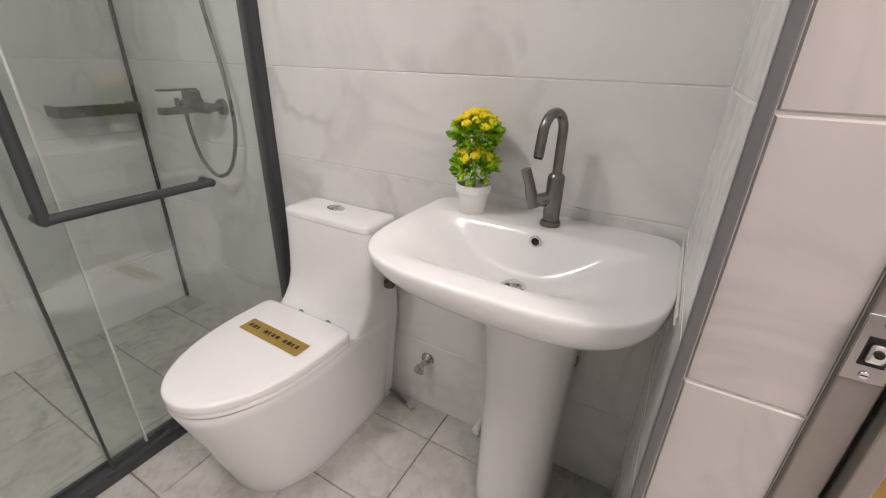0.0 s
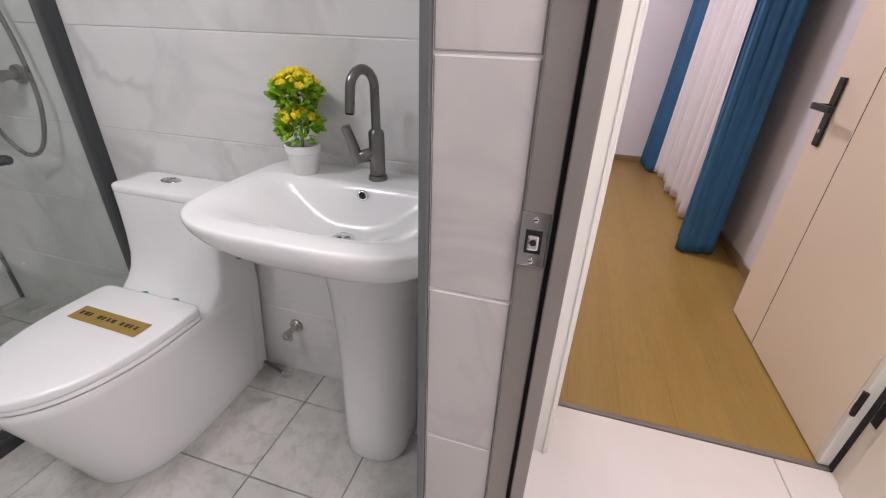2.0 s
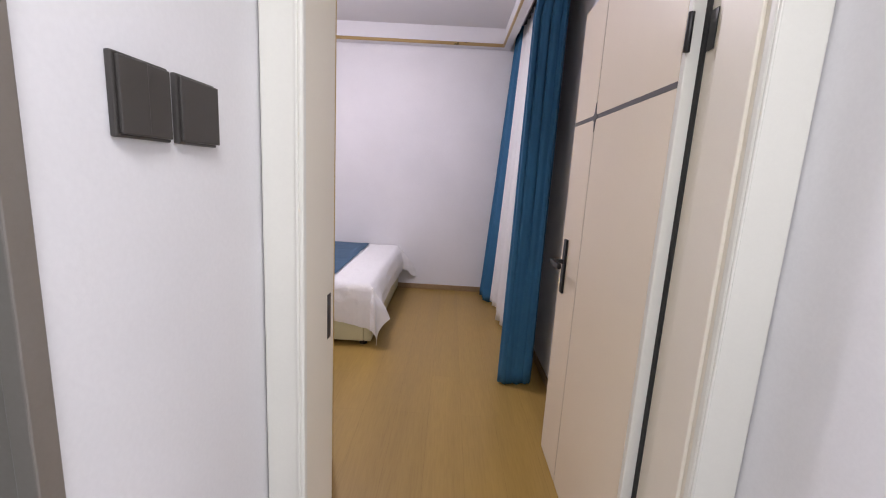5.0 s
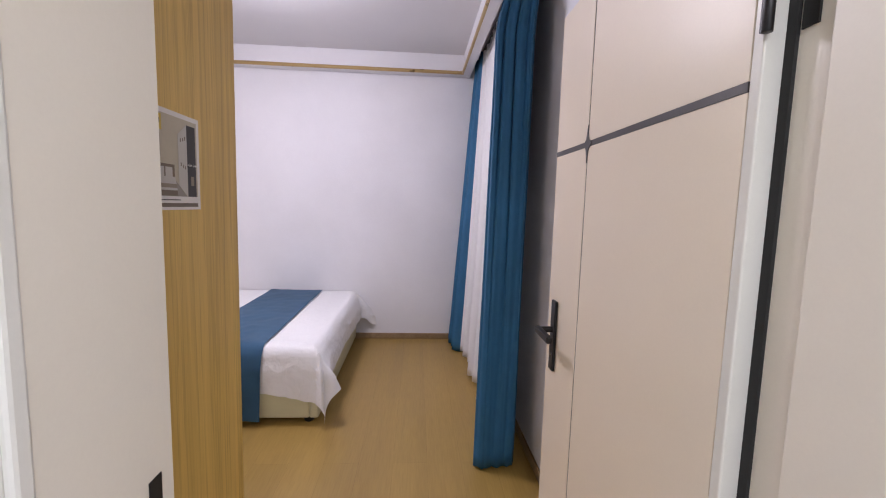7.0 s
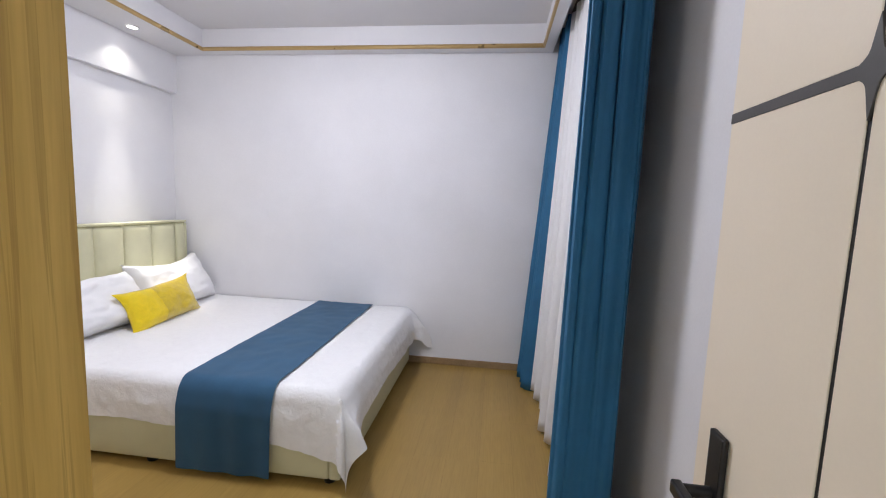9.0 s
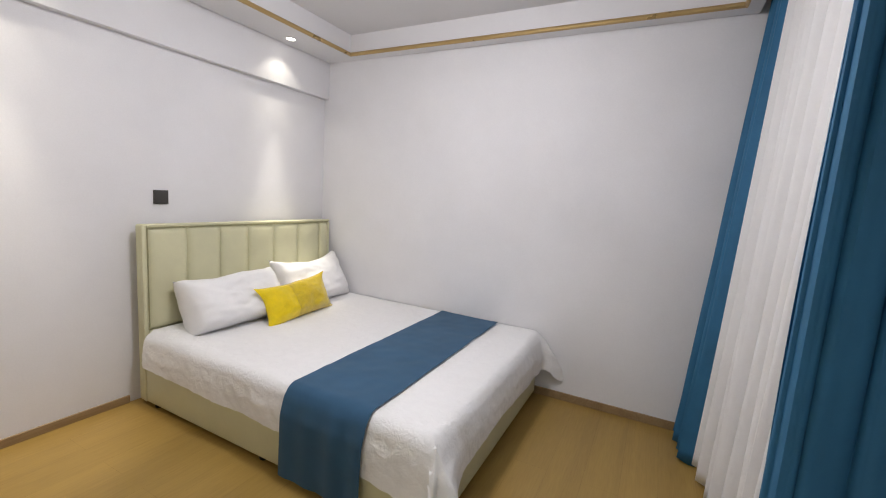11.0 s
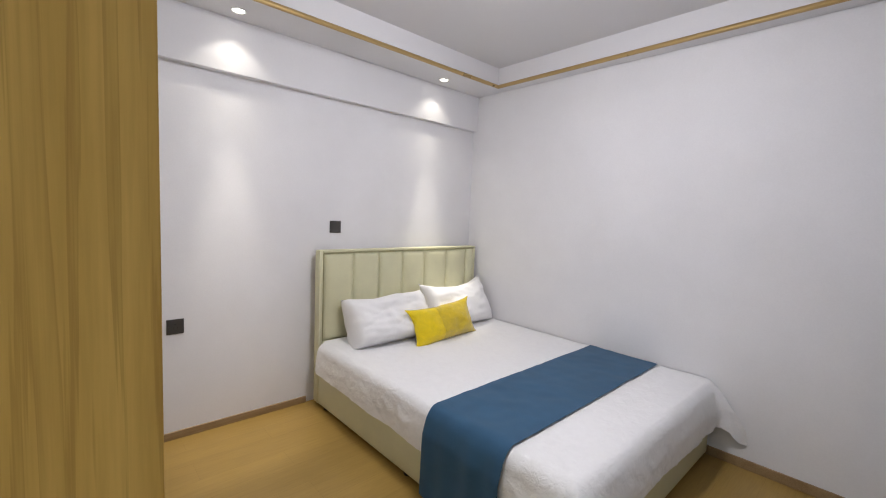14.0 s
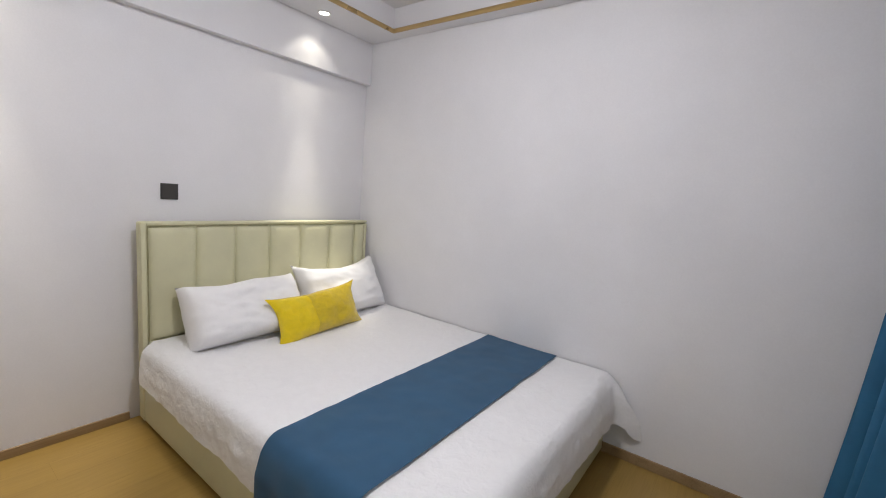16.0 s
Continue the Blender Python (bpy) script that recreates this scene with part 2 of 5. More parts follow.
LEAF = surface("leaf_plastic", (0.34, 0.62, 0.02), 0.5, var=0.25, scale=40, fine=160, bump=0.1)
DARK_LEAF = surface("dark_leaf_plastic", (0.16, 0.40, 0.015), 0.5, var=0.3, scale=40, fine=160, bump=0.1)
PETAL = surface("yellow_petal_plastic", (0.90, 0.70, 0.01), 0.5, var=0.1, scale=50, fine=200, bump=0.1)
POT = surface("white_pot_plastic", (0.8, 0.8, 0.78), 0.4, var=0.03, scale=8, bump=0.05)
PAPER = surface("white_paper", (0.74, 0.72, 0.69), 0.7, var=0.03, scale=8, bump=0.05)
PRINT = {k: surface("print_" + k, c, 0.5, var=0.05, scale=12, bump=0.03) for k, c in {
    "wall": (0.50, 0.45, 0.34), "shade": (0.27, 0.225, 0.165), "dark": (0.045, 0.042, 0.04), "pale": (0.52, 0.50, 0.46), "mid": (0.17, 0.13, 0.088),
    "yellow": (0.64, 0.46, 0.07), "ink": (0.03, 0.028, 0.025), "floor": (0.30, 0.27, 0.23), "red": (0.45, 0.14, 0.11)}.items()}
CAP = surface("teal_hinge_cap", (0.05, 0.22, 0.22), 0.35, var=0.08, scale=20, bump=0.03)
STICKER = surface("gold_foil_sticker", (0.45, 0.29, 0.07), 0.4, 0.3, var=0.08, scale=20, bump=0.06)
GLASS = glass("clear_shower_glass", (0.935, 0.965, 0.95))
LAMP_GLOW = glowing("lamp_diffuser", (1.0, 0.97, 0.94), 3.0)
SPOT_GLOW = glowing("spot_lens", (1.0, 0.95, 0.85), 9.0)

# ---- making meshes ----


def thing(name, label, category, at=(0, 0, 0), group="", kind=""):
    """An Empty at the base of a thing, which parents its parts."""
    ob = new(name)
    ob.location = at
    ob.empty_display_size = 0.05
    return tagged(ob, label, category, group, kind)


def origin_of(ob):
    o = Vector((0, 0, 0))
    while ob:
        o += ob.location
        ob = ob.parent
    return o


def part(name, bm, material, parent=None, label="", smooth=False):
    """Links a bmesh, drawn in world places, as one mesh object under a thing or a part."""
    if parent:
        bmesh.ops.translate(bm, verts=bm.verts, vec=-origin_of(parent))
    bmesh.ops.recalc_face_normals(bm, faces=bm.faces)
    me = bpy.data.meshes.new(name)
    bm.to_mesh(me)
    bm.free()
    me.materials.append(material)
    if smooth:
        for p in me.polygons:
            p.use_smooth = True
        me.set_sharp_from_angle(angle=radians(smooth if smooth is not True else 50))
    ob = new(name, me)
    ob.parent = parent
    if label:
        ob["label"] = label
    return ob


def structure(name, bm, material, label, category):
    return tagged(part(name, bm, material), label, category, "", "structure")


def add_box(bm, x0, x1, y0, y1, z0, z1, bevel=0.0, seg=2):
    m = Matrix.LocRotScale(((x0 + x1) / 2, (y0 + y1) / 2, (z0 + z1) / 2), None, (abs(x1 - x0), abs(y1 - y0), abs(z1 - z0)))
    vs = bmesh.ops.create_cube(bm, size=1, matrix=m)["verts"]
    if bevel:
        es = list({e for v in vs for e in v.link_edges})
        bmesh.ops.bevel(bm, geom=es, offset=bevel, segments=seg, affect="EDGES", profile=0.5)
    return bm


def box(*a, **k):
    return add_box(bmesh.new(), *a, **k)


def boxes(*rows, bevel=0.0):
    bm = bmesh.new()
    for r in rows:
        add_box(bm, *r, bevel=bevel)
    return bm


def add_cyl(bm, a, b, r, r2=None, n=24, bevel=0.0):
    a, b = Vector(a), Vector(b)
    m = Matrix.Translation((a + b) / 2) @ (b - a).to_track_quat("Z", "Y").to_matrix().to_4x4()
    vs = bmesh.ops.create_cone(bm, cap_ends=True, segments=n, radius1=r, radius2=r if r2 is None else r2, depth=(b - a).length, matrix=m)["verts"]
    if bevel:
        es = [e for e in {e for v in vs for e in v.link_edges} if any(len(f.verts) > 4 for f in e.link_faces)]
        bmesh.ops.bevel(bm, geom=es, offset=bevel, segments=2, affect="EDGES", profile=0.5)
    return bm


def cyl(*a, **k):
    return add_cyl(bmesh.new(), *a, **k)


def loft(loops, close_start=True, close_end=True, ring=True, bm=None):
    """Skin over loops that all have the same number of points."""
    bm = bm or bmesh.new()
    rows = [[bm.verts.new(p) for p in lp] for lp in loops]
    n = len(rows[0])
    for a, b in zip(rows, rows[1:]):
        for i in range(n if ring else n - 1):
            j = (i + 1) % n
            bm.faces.new((a[i], a[j], b[j], b[i]))
    if ring and close_start:
        bm.faces.new(rows[0][::-1])
    if ring and close_end:
        bm.faces.new(rows[-1])
    return bm


def tube(points, r, n=12, bm=None, ends=True):
    """A round bar or hose along points."""
    pts = [Vector(p) for p in points]
    loops, up = [], None
    for i, p in enumerate(pts):
        d = (pts[min(i + 1, len(pts) - 1)] - pts[max(i - 1, 0)]).normalized()
        up = (up - d * up.dot(d)).normalized() if up is not None else d.orthogonal().normalized()
        side = d.cross(up)
        rr = r(i / (len(pts) - 1)) if callable(r) else r
        loops.append([p + (up * math.cos(a) + side * math.sin(a)) * rr for a in np.linspace(0, 2 * math.pi, n, endpoint=False)])
    return loft(loops, ends, ends, bm=bm)


def curve(ctrl, n=40):
    """A smooth line through control points."""
    P = [Vector(p) for p in ctrl]
    P = [P[0] * 2 - P[1], *P, P[-1] * 2 - P[-2]]
    out = []
    for k in range(n):
        u = k / (n - 1) * (len(P) - 3) * 0.99999
        i = int(u)
        u -= i
        a, b, c, d = P[i:i + 4]
        out.append(0.5 * ((2 * b) + (c - a) * u + (2 * a - 5 * b + 4 * c - d) * u * u + (3 * b - a - 3 * c + d) * u ** 3))
    return out


def oval(cx, cy, z, a, front, back, nf=2.6, nb=6.0, n=56):
    """A closed outline: half width a, reaching front towards -y and back towards +y."""
    out = []
    for th in np.linspace(0, 2 * math.pi, n, endpoint=False):
        c, s = math.cos(th), math.sin(th)
        k, d = (nf, front) if s < 0 else (nb, back)
        out.append((cx + a * math.copysign(abs(c) ** (2 / k), c), cy + d * math.copysign(abs(s) ** (2 / k), s), z))
    return out


def tile_mesh(name, w, h, thick, material, cache={}):
    """A tile lying on its back with eased edges; alike tiles share one mesh."""
    key = (name, round(w, 3), round(h, 3), thick, material.name)
    if key not in cache:
        e, hw, hh = 0.0022, w / 2, h / 2
        ring = lambda a, b, z: [(-a, -b, z), (a, -b, z), (a, b, z), (-a, b, z)]
        bm = loft([ring(hw, hh, 0), ring(hw, hh, thick - e), ring(hw - e, hh - e, thick)], False, True)
        me = bpy.data.meshes.new(name)
        bm.to_mesh(me)
        bm.free()
        me.materials.append(material)
        cache[key] = me
    return cache[key]


def lay_tiles(parent, name, corner, u, v, us, vs, material, gap=0.003, thick=0.008):
    """Tiles between the joints us and vs of a face that starts at corner and runs along u and v."""
    corner, u, v = Vector(corner), Vector(u), Vector(v)
    n = u.cross(v)
    turn = Matrix((u, v, n)).transposed().to_4x4()
    base = origin_of(parent)
    for a0, a1 in zip(us, us[1:]):
        for b0, b1 in zip(vs, vs[1:]):
            ob = new(name, tile_mesh(name, a1 - a0 - gap, b1 - b0 - gap, thick, material))
            ob.parent = parent
            ob.matrix_basis = Matrix.Translation(corner + u * (a0 + a1) / 2 + v * (b0 + b1) / 2 - base) @ turn

# ---- structure ----
BF = -0.03           # bathroom floor
HX, FY, RX = -2.085, 5.145, 1.54   # bedroom: headboard wall, far wall, curtain wall
CX0, CX1 = 0.425, 1.505            # corridor walls
JL, JR = 0.512, 1.398              # bedroom door lining
SOFFIT, HIGH = 2.738, 2.92

structure("floor_bedroom", box(-2.3, 1.8, 1.378, 5.4, -0.12, 0.0), LAMINATE, "oak laminate floor of the bedroom with fine grain", "floor")
hall_floor = structure("floor_corridor", box(0.27, 1.75, -1.6, 1.36, -0.12, -0.008), GROUT, "cream polished tile floor of the corridor", "floor")
structure("threshold_strip", box(JL - 0.01, JR + 0.02, 1.36, 1.381, -0.1, 0.006, bevel=0.003), TAUPE, "brown metal threshold strip between tile and laminate", "threshold")
bath_floor = structure("floor_bathroom", boxes((-2.2, 0.27, -0.9, 1.4, -0.16, BF - 0.008)), GROUT, "grey marble-look tile floor of the bathroom", "floor")

structure("wall_headboard", boxes((HX - 0.15, HX, 1.2, FY + 0.15, 0, 3.05)), WALL, "white painted wall behind the bed", "wall")
structure("beam", box(HX, HX + 0.055, 2.0, FY, 2.395, SOFFIT, bevel=0.004), CORNICE, "shallow white beam along the top of the wall", "beam")
structure("wall_far", boxes((HX - 0.15, RX + 0.15, FY, FY + 0.15, 0, 3.05)), WALL, "plain white painted bedroom wall", "wall")
structure("wall_curtain", boxes((RX, RX + 0.15, 1.2, FY, 0, 3.05)), WALL, "white painted wall behind the curtains", "wall")
structure("wall_door", boxes((CX0 - 0.18, JL - 0.02, 1.18, 1.358, 0, 3.05), (JR + 0.02, RX, 1.18, 1.375, 0, 3.05), (JL - 0.02, JR + 0.02, 1.18, 1.375, 2.12, 3.05),
          (HX, CX0 - 0.18, 1.265, 1.358, 0, 3.05)), WALL, "white painted wall round the bedroom door", "wall")
structure("wall_corridor_inner", boxes((0.258, CX0, 0.685, 1.18, 0, 2.6), (0.4145, CX0, 0.6645, 0.685, 0, 2.6), (0.258, CX0, -1.6, -0.25, 0, 2.6), (0.258, CX0, -0.25, 0.685, 2.1, 2.6)), WALL, "white painted corridor wall with the bathroom doorway", "wall")
structure("wall_corridor_outer", boxes((CX1, CX1 + 0.15, -1.75, 1.18, 0, 2.6)), WALL, "plain white painted corridor wall", "wall")
structure("wall_corridor_end", boxes((0.1, CX1, -1.75, -1.6, 0, 2.6)), WALL, "plain white end wall of the corridor", "wall")
structure("ceiling_corridor", box(0.258, CX1 + 0.1, -1.7, 1.18, 2.45, 2.6), CEILING, "white corridor ceiling", "ceiling")
structure("ceiling_bathroom", box(-2.2, 0.257, -0.9, 1.3, 2.32, 2.5), CEILING, "white bathroom ceiling", "ceiling")

wall_sink = structure("wall_sink", box(-2.2, 0.257, 1.2465, 1.265, -0.2, 2.5), WALL_GROUT, "white marble-look tiled bathroom wall", "wall")
wall_shower = structure("wall_shower", box(-2.2, -2.0725, -0.9, 1.2465, -0.2, 2.5), WALL_GROUT, "white marble-look tiled shower wall", "wall")
wall_bath_back = structure("wall_bath_back", box(-2.0725, 0.257, -0.9, -0.7745, -0.2, 2.5), WALL_GROUT, "white tiled wall opposite the basin", "wall")
wall_bath_door = structure("wall_bath_door", boxes((0.247, 0.2575, 0.6855, 1.2465, -0.1, 2.31), (0.247, 0.258, -0.7745, -0.25, -0.1, 2.45), (0.247, 0.258, -0.25, 0.692, 2.1, 2.31)), WALL_GROUT, "tiled inner face of the bathroom door wall", "wall")
reveal = structure("doorway_reveal", box(0.2505, 0.372, 0.6625, 0.685, -0.03, 2.1), WALL_GROUT, "tiled reveal of the bathroom doorway", "wall")
structure("doorway_sill", box(0.262, CX0, -0.25, 0.664, -0.1, 0.0, bevel=0.004), HALL_TILE, "cream stone sill of the bathroom doorway", "sill")

# raised ceiling with a dropped border and a gold line
GX0, GX1, GY0, GY1 = -1.68, 1.30, 1.80, 5.03
structure("ceiling_bedroom", box(HX, RX, 1.37, FY, HIGH, 3.05), CEILING, "white raised ceiling of the bedroom", "ceiling")
structure("ceiling_border", boxes((HX, GX0, 1.375, FY, SOFFIT, HIGH), (GX0, 1.375, GY1, FY, SOFFIT, HIGH), (GX1, 1.375, 1.375, GY1, SOFFIT, HIGH), (GX0, GX1, 1.375, GY0, SOFFIT, HIGH)), CORNICE, "white dropped ceiling border round the raised ceiling", "ceiling")


def gold_line():
    """A gilt moulding that runs round the inner edge of the border."""
    prof = [(0.0, 0.0), (0.011, 0.001), (0.017, 0.006), (0.020, 0.014), (0.019, 0.022), (0.012, 0.031), (0.0, 0.034)]
    loops = []
    for sx, sy in ((1, 1), (-1, 1), (-1, -1), (1, -1), (1, 1)):
        x, y = (GX0 if sx > 0 else GX1), (GY0 if sy > 0 else GY1)
        loops.append([(x + sx * a, y + sy * a, SOFFIT - 0.004 + b) for a, b in prof])
    return loft(loops, False, False)


structure("gold_trim", gold_line(), GOLD, "gilt moulding round the ceiling border", "trim")
structure("baseboard_headboard", box(HX, HX + 0.013, 2.075, 3.36, 0, 0.052, bevel=0.003), SKIRTING, "brown wood-look skirting board", "baseboard")
structure("baseboard_far", box(0.2, RX, FY - 0.013, FY, 0, 0.062, bevel=0.003), SKIRTING, "brown wood-look skirting board", "baseboard")
structure("baseboard_curtain", box(RX - 0.013, RX, 1.38, FY - 0.013, 0, 0.062, bevel=0.003), SKIRTING, "brown wood-look skirting board", "baseboard")
structure("baseboard_corridor", box(CX0, CX0 + 0.011, 0.74, 1.155, 0, 0.052, bevel=0.002), GREY_TRIM, "thin grey skirting strip on the corridor wall", "baseboard")

# bedroom door lining and casings
structure("door_lining", boxes((JL - 0.02, JL, 1.15, 1.375, 0, 2.12), (JR, JR + 0.02, 1.15, 1.36, 0, 2.12), (JL - 0.02, JR + 0.02, 1.15, 1.36, 2.10, 2.12), bevel=0.002), LINING, "cream white door lining of the bedroom", "door frame")
structure("door_stop", boxes((JR - 0.010, JR, 1.17, 1.30, 0, 2.10), bevel=0.003), LINING, "raised stop on the door lining", "door frame")
structure("door_casing", boxes((CX0 + 0.003, JL + 0.002, 1.140, 1.162, 0, 2.19), (JR - 0.002, CX1 - 0.003, 1.140, 1.162, 0, 2.19), (JL, JR, 1.140, 1.162, 2.10, 2.19), bevel=0.005), CASING, "flat cream white door casing", "door frame")
structure("casing_bead", boxes((JR, JR + 0.007, 1.134, 1.141, 0, 2.19), (JL - 0.014, JL - 0.006, 1.134, 1.141, 0, 2.19), bevel=0.003), CASING, "thin raised bead on the door casing", "door frame")
structure("casing_inner", boxes((JR + 0.002, JR + 0.09, 1.375, 1.392, 0, 2.12), (JL, JR + 0.09, 1.375, 1.392, 2.12, 2.19), bevel=0.004), CASING, "cream white casing on the bedroom side", "door frame")

# bathroom door frame of taupe metal
structure("bathroom_frame", boxes((0.372, 0.408, 0.652, 0.685, 0, 2.1), (0.408, 0.4142, 0.668, 0.685, 0, 2.1), (0.414, 0.436, 0.637, 0.664, 0, 2.14), (0.372, 0.436, -0.25, 0.652, 2.07, 2.14), (0.372, 0.436, -0.29, -0.25, 0, 2.14), bevel=0.002), TAUPE, "taupe metal door frame of the bathroom", "door frame")
structure("frame_seal", box(0.4075, 0.4145, 0.661, 0.669, 0, 2.07), RUBBER, "black rubber seal in the door frame", "seal")
structure("corner_trim", box(0.236, 0.250, 0.656, 0.668, BF, 2.1, bevel=0.002), GREY_TRIM, "dark grey metal trim on the tiled corner", "trim")
structure("shower_corner_trim", box(-2.070, -2.054, 1.231, 1.246, -0.07, 2.32, bevel=0.004), CHARCOAL, "dark strip in the corner of the shower", "trim")


# ---- bathroom things ----


def toilet():
    t = thing("toilet", "white one-piece ceramic toilet with closed lid", "toilet", (-0.80, 0.9, BF))
    X = -0.798
    body = [(0.645, 0.166, 0, BF), (0.64, 0.170, 0, BF + 0.008), (0.632, 0.172, 0, 0.02), (0.607, 0.177, 0, 0.10), (0.578, 0.183, 0, 0.20), (0.546, 0.189, 0, 0.30), (0.526, 0.192, 0, 0.36), (0.52, 0.193, 0, 0.386), (0.525, 0.188, 0, 0.393)]
    loops = [oval(X + 0.012 + 0.012 * max(0, z) / 0.4, 0.90, z, a, 0.90 - f, 0.305 + 0.03 * min(1, max(0, z) / 0.33), 2.25, 10) for f, a, _, z in body]
    part("bowl", loft(loops), CERAMIC, t, smooth=True)
    rows = [(1.06, 0.187, BF + 0.002), (1.05, 0.187, 0.10), (1.03, 0.187, 0.22), (1.0, 0.187, 0.33), (0.975, 0.187, 0.375), (0.982, 0.187, 0.393), (1.000, 0.187, 0.408), (1.028, 0.187, 0.432), (1.052, 0.187, 0.465), (1.068, 0.187, 0.51), (1.076, 0.187, 0.58), (1.080, 0.186, 0.66), (1.081, 0.185, 0.722), (1.082, 0.1845, 0.7275)]
    part("tank", loft([oval(X + 0.0225, 1.165, z, a + 0.003 - 0.10 * max(0, 0.375 - z), 1.165 - f, 0.072, 9, 14, 72) for f, a, z in rows]), CERAMIC, t, smooth=True)
    lid = [(-0.0015, 0.7285), (0.0, 0.7295), (0.0, 0.744), (-0.003, 0.750), (-0.012, 0.7545), (-0.05, 0.757)]
    part("tank_lid", loft([oval(X + 0.0225, 1.165, z, 0.1885 + d, 0.084 + d, 0.071 + d * 0.4, 9.0, 14, 72) for d, z in lid]), CERAMIC, t, smooth=True)
    seat = [(0.0, 0.398), (0.006, 0.402), (0.006, 0.410), (0.002, 0.414)]
    part("seat", loft([oval(X + 0.026, 0.85, z, 0.187 + d, 0.326 + d, 0.122 + d, 2.05, 12) for d, z in seat]), SEAT_PLASTIC, t, smooth=True)
    cover = [(0.0, 0.4165), (0.004, 0.418), (0.005, 0.437), (0.002, 0.441), (-0.006, 0.4435), (-0.10, 0.4462)]
    lidp = part("lid", loft([oval(X + 0.026, 0.85, z, 0.188 + d, 0.330 + d, 0.124 + d, 2.05, 12) for d, z in cover]), SEAT_PLASTIC, t, smooth=True)
    m = pose(-0.762, 0.828, 0.4475, 0, 0, -2)
    bm = box(-0.128, 0.128, -0.028, 0.028, 0, 0.0016)
    bmesh.ops.transform(bm, matrix=m, verts=bm.verts)
    part("sticker", bm, STICKER, lidp, "gold foil sticker with dark lettering")
    for i in range(13):
        w = (0.010, 0.013, 0.008)[i % 3]
        if i not in (3, 8):
            bm = box(-0.112 + i * 0.0175, -0.112 + i * 0.0175 + w, -0.006, 0.008, 0.0016, 0.0022)
            bmesh.ops.transform(bm, matrix=m, verts=bm.verts)
            part("letter_bar", bm, PRINT["ink"], lidp)
    for dx in (-0.062, 0.062):
        part("hinge_cap", cyl((X + 0.038 + dx, 0.985, 0.40), (X + 0.038 + dx, 0.985, 0.432), 0.012, n=16, bevel=0.003), CAP, t, "teal plastic hinge cap", smooth=True)
    bm = loft([oval(X + 0.008, 1.165, z, a, a * 0.62, a * 0.62, 2, 2, 28) for a, z in ((0.036, 0.754), (0.036, 0.759), (0.031, 0.762))])
    btn = part("flush_button", bm, CHROME, t, "oval chrome dual flush button", smooth=True)
    part("button_gap", box(X + 0.0075, X + 0.0085, 1.145, 1.185, 0.7605, 0.7625), BLACK, btn)
    return t


toilet()


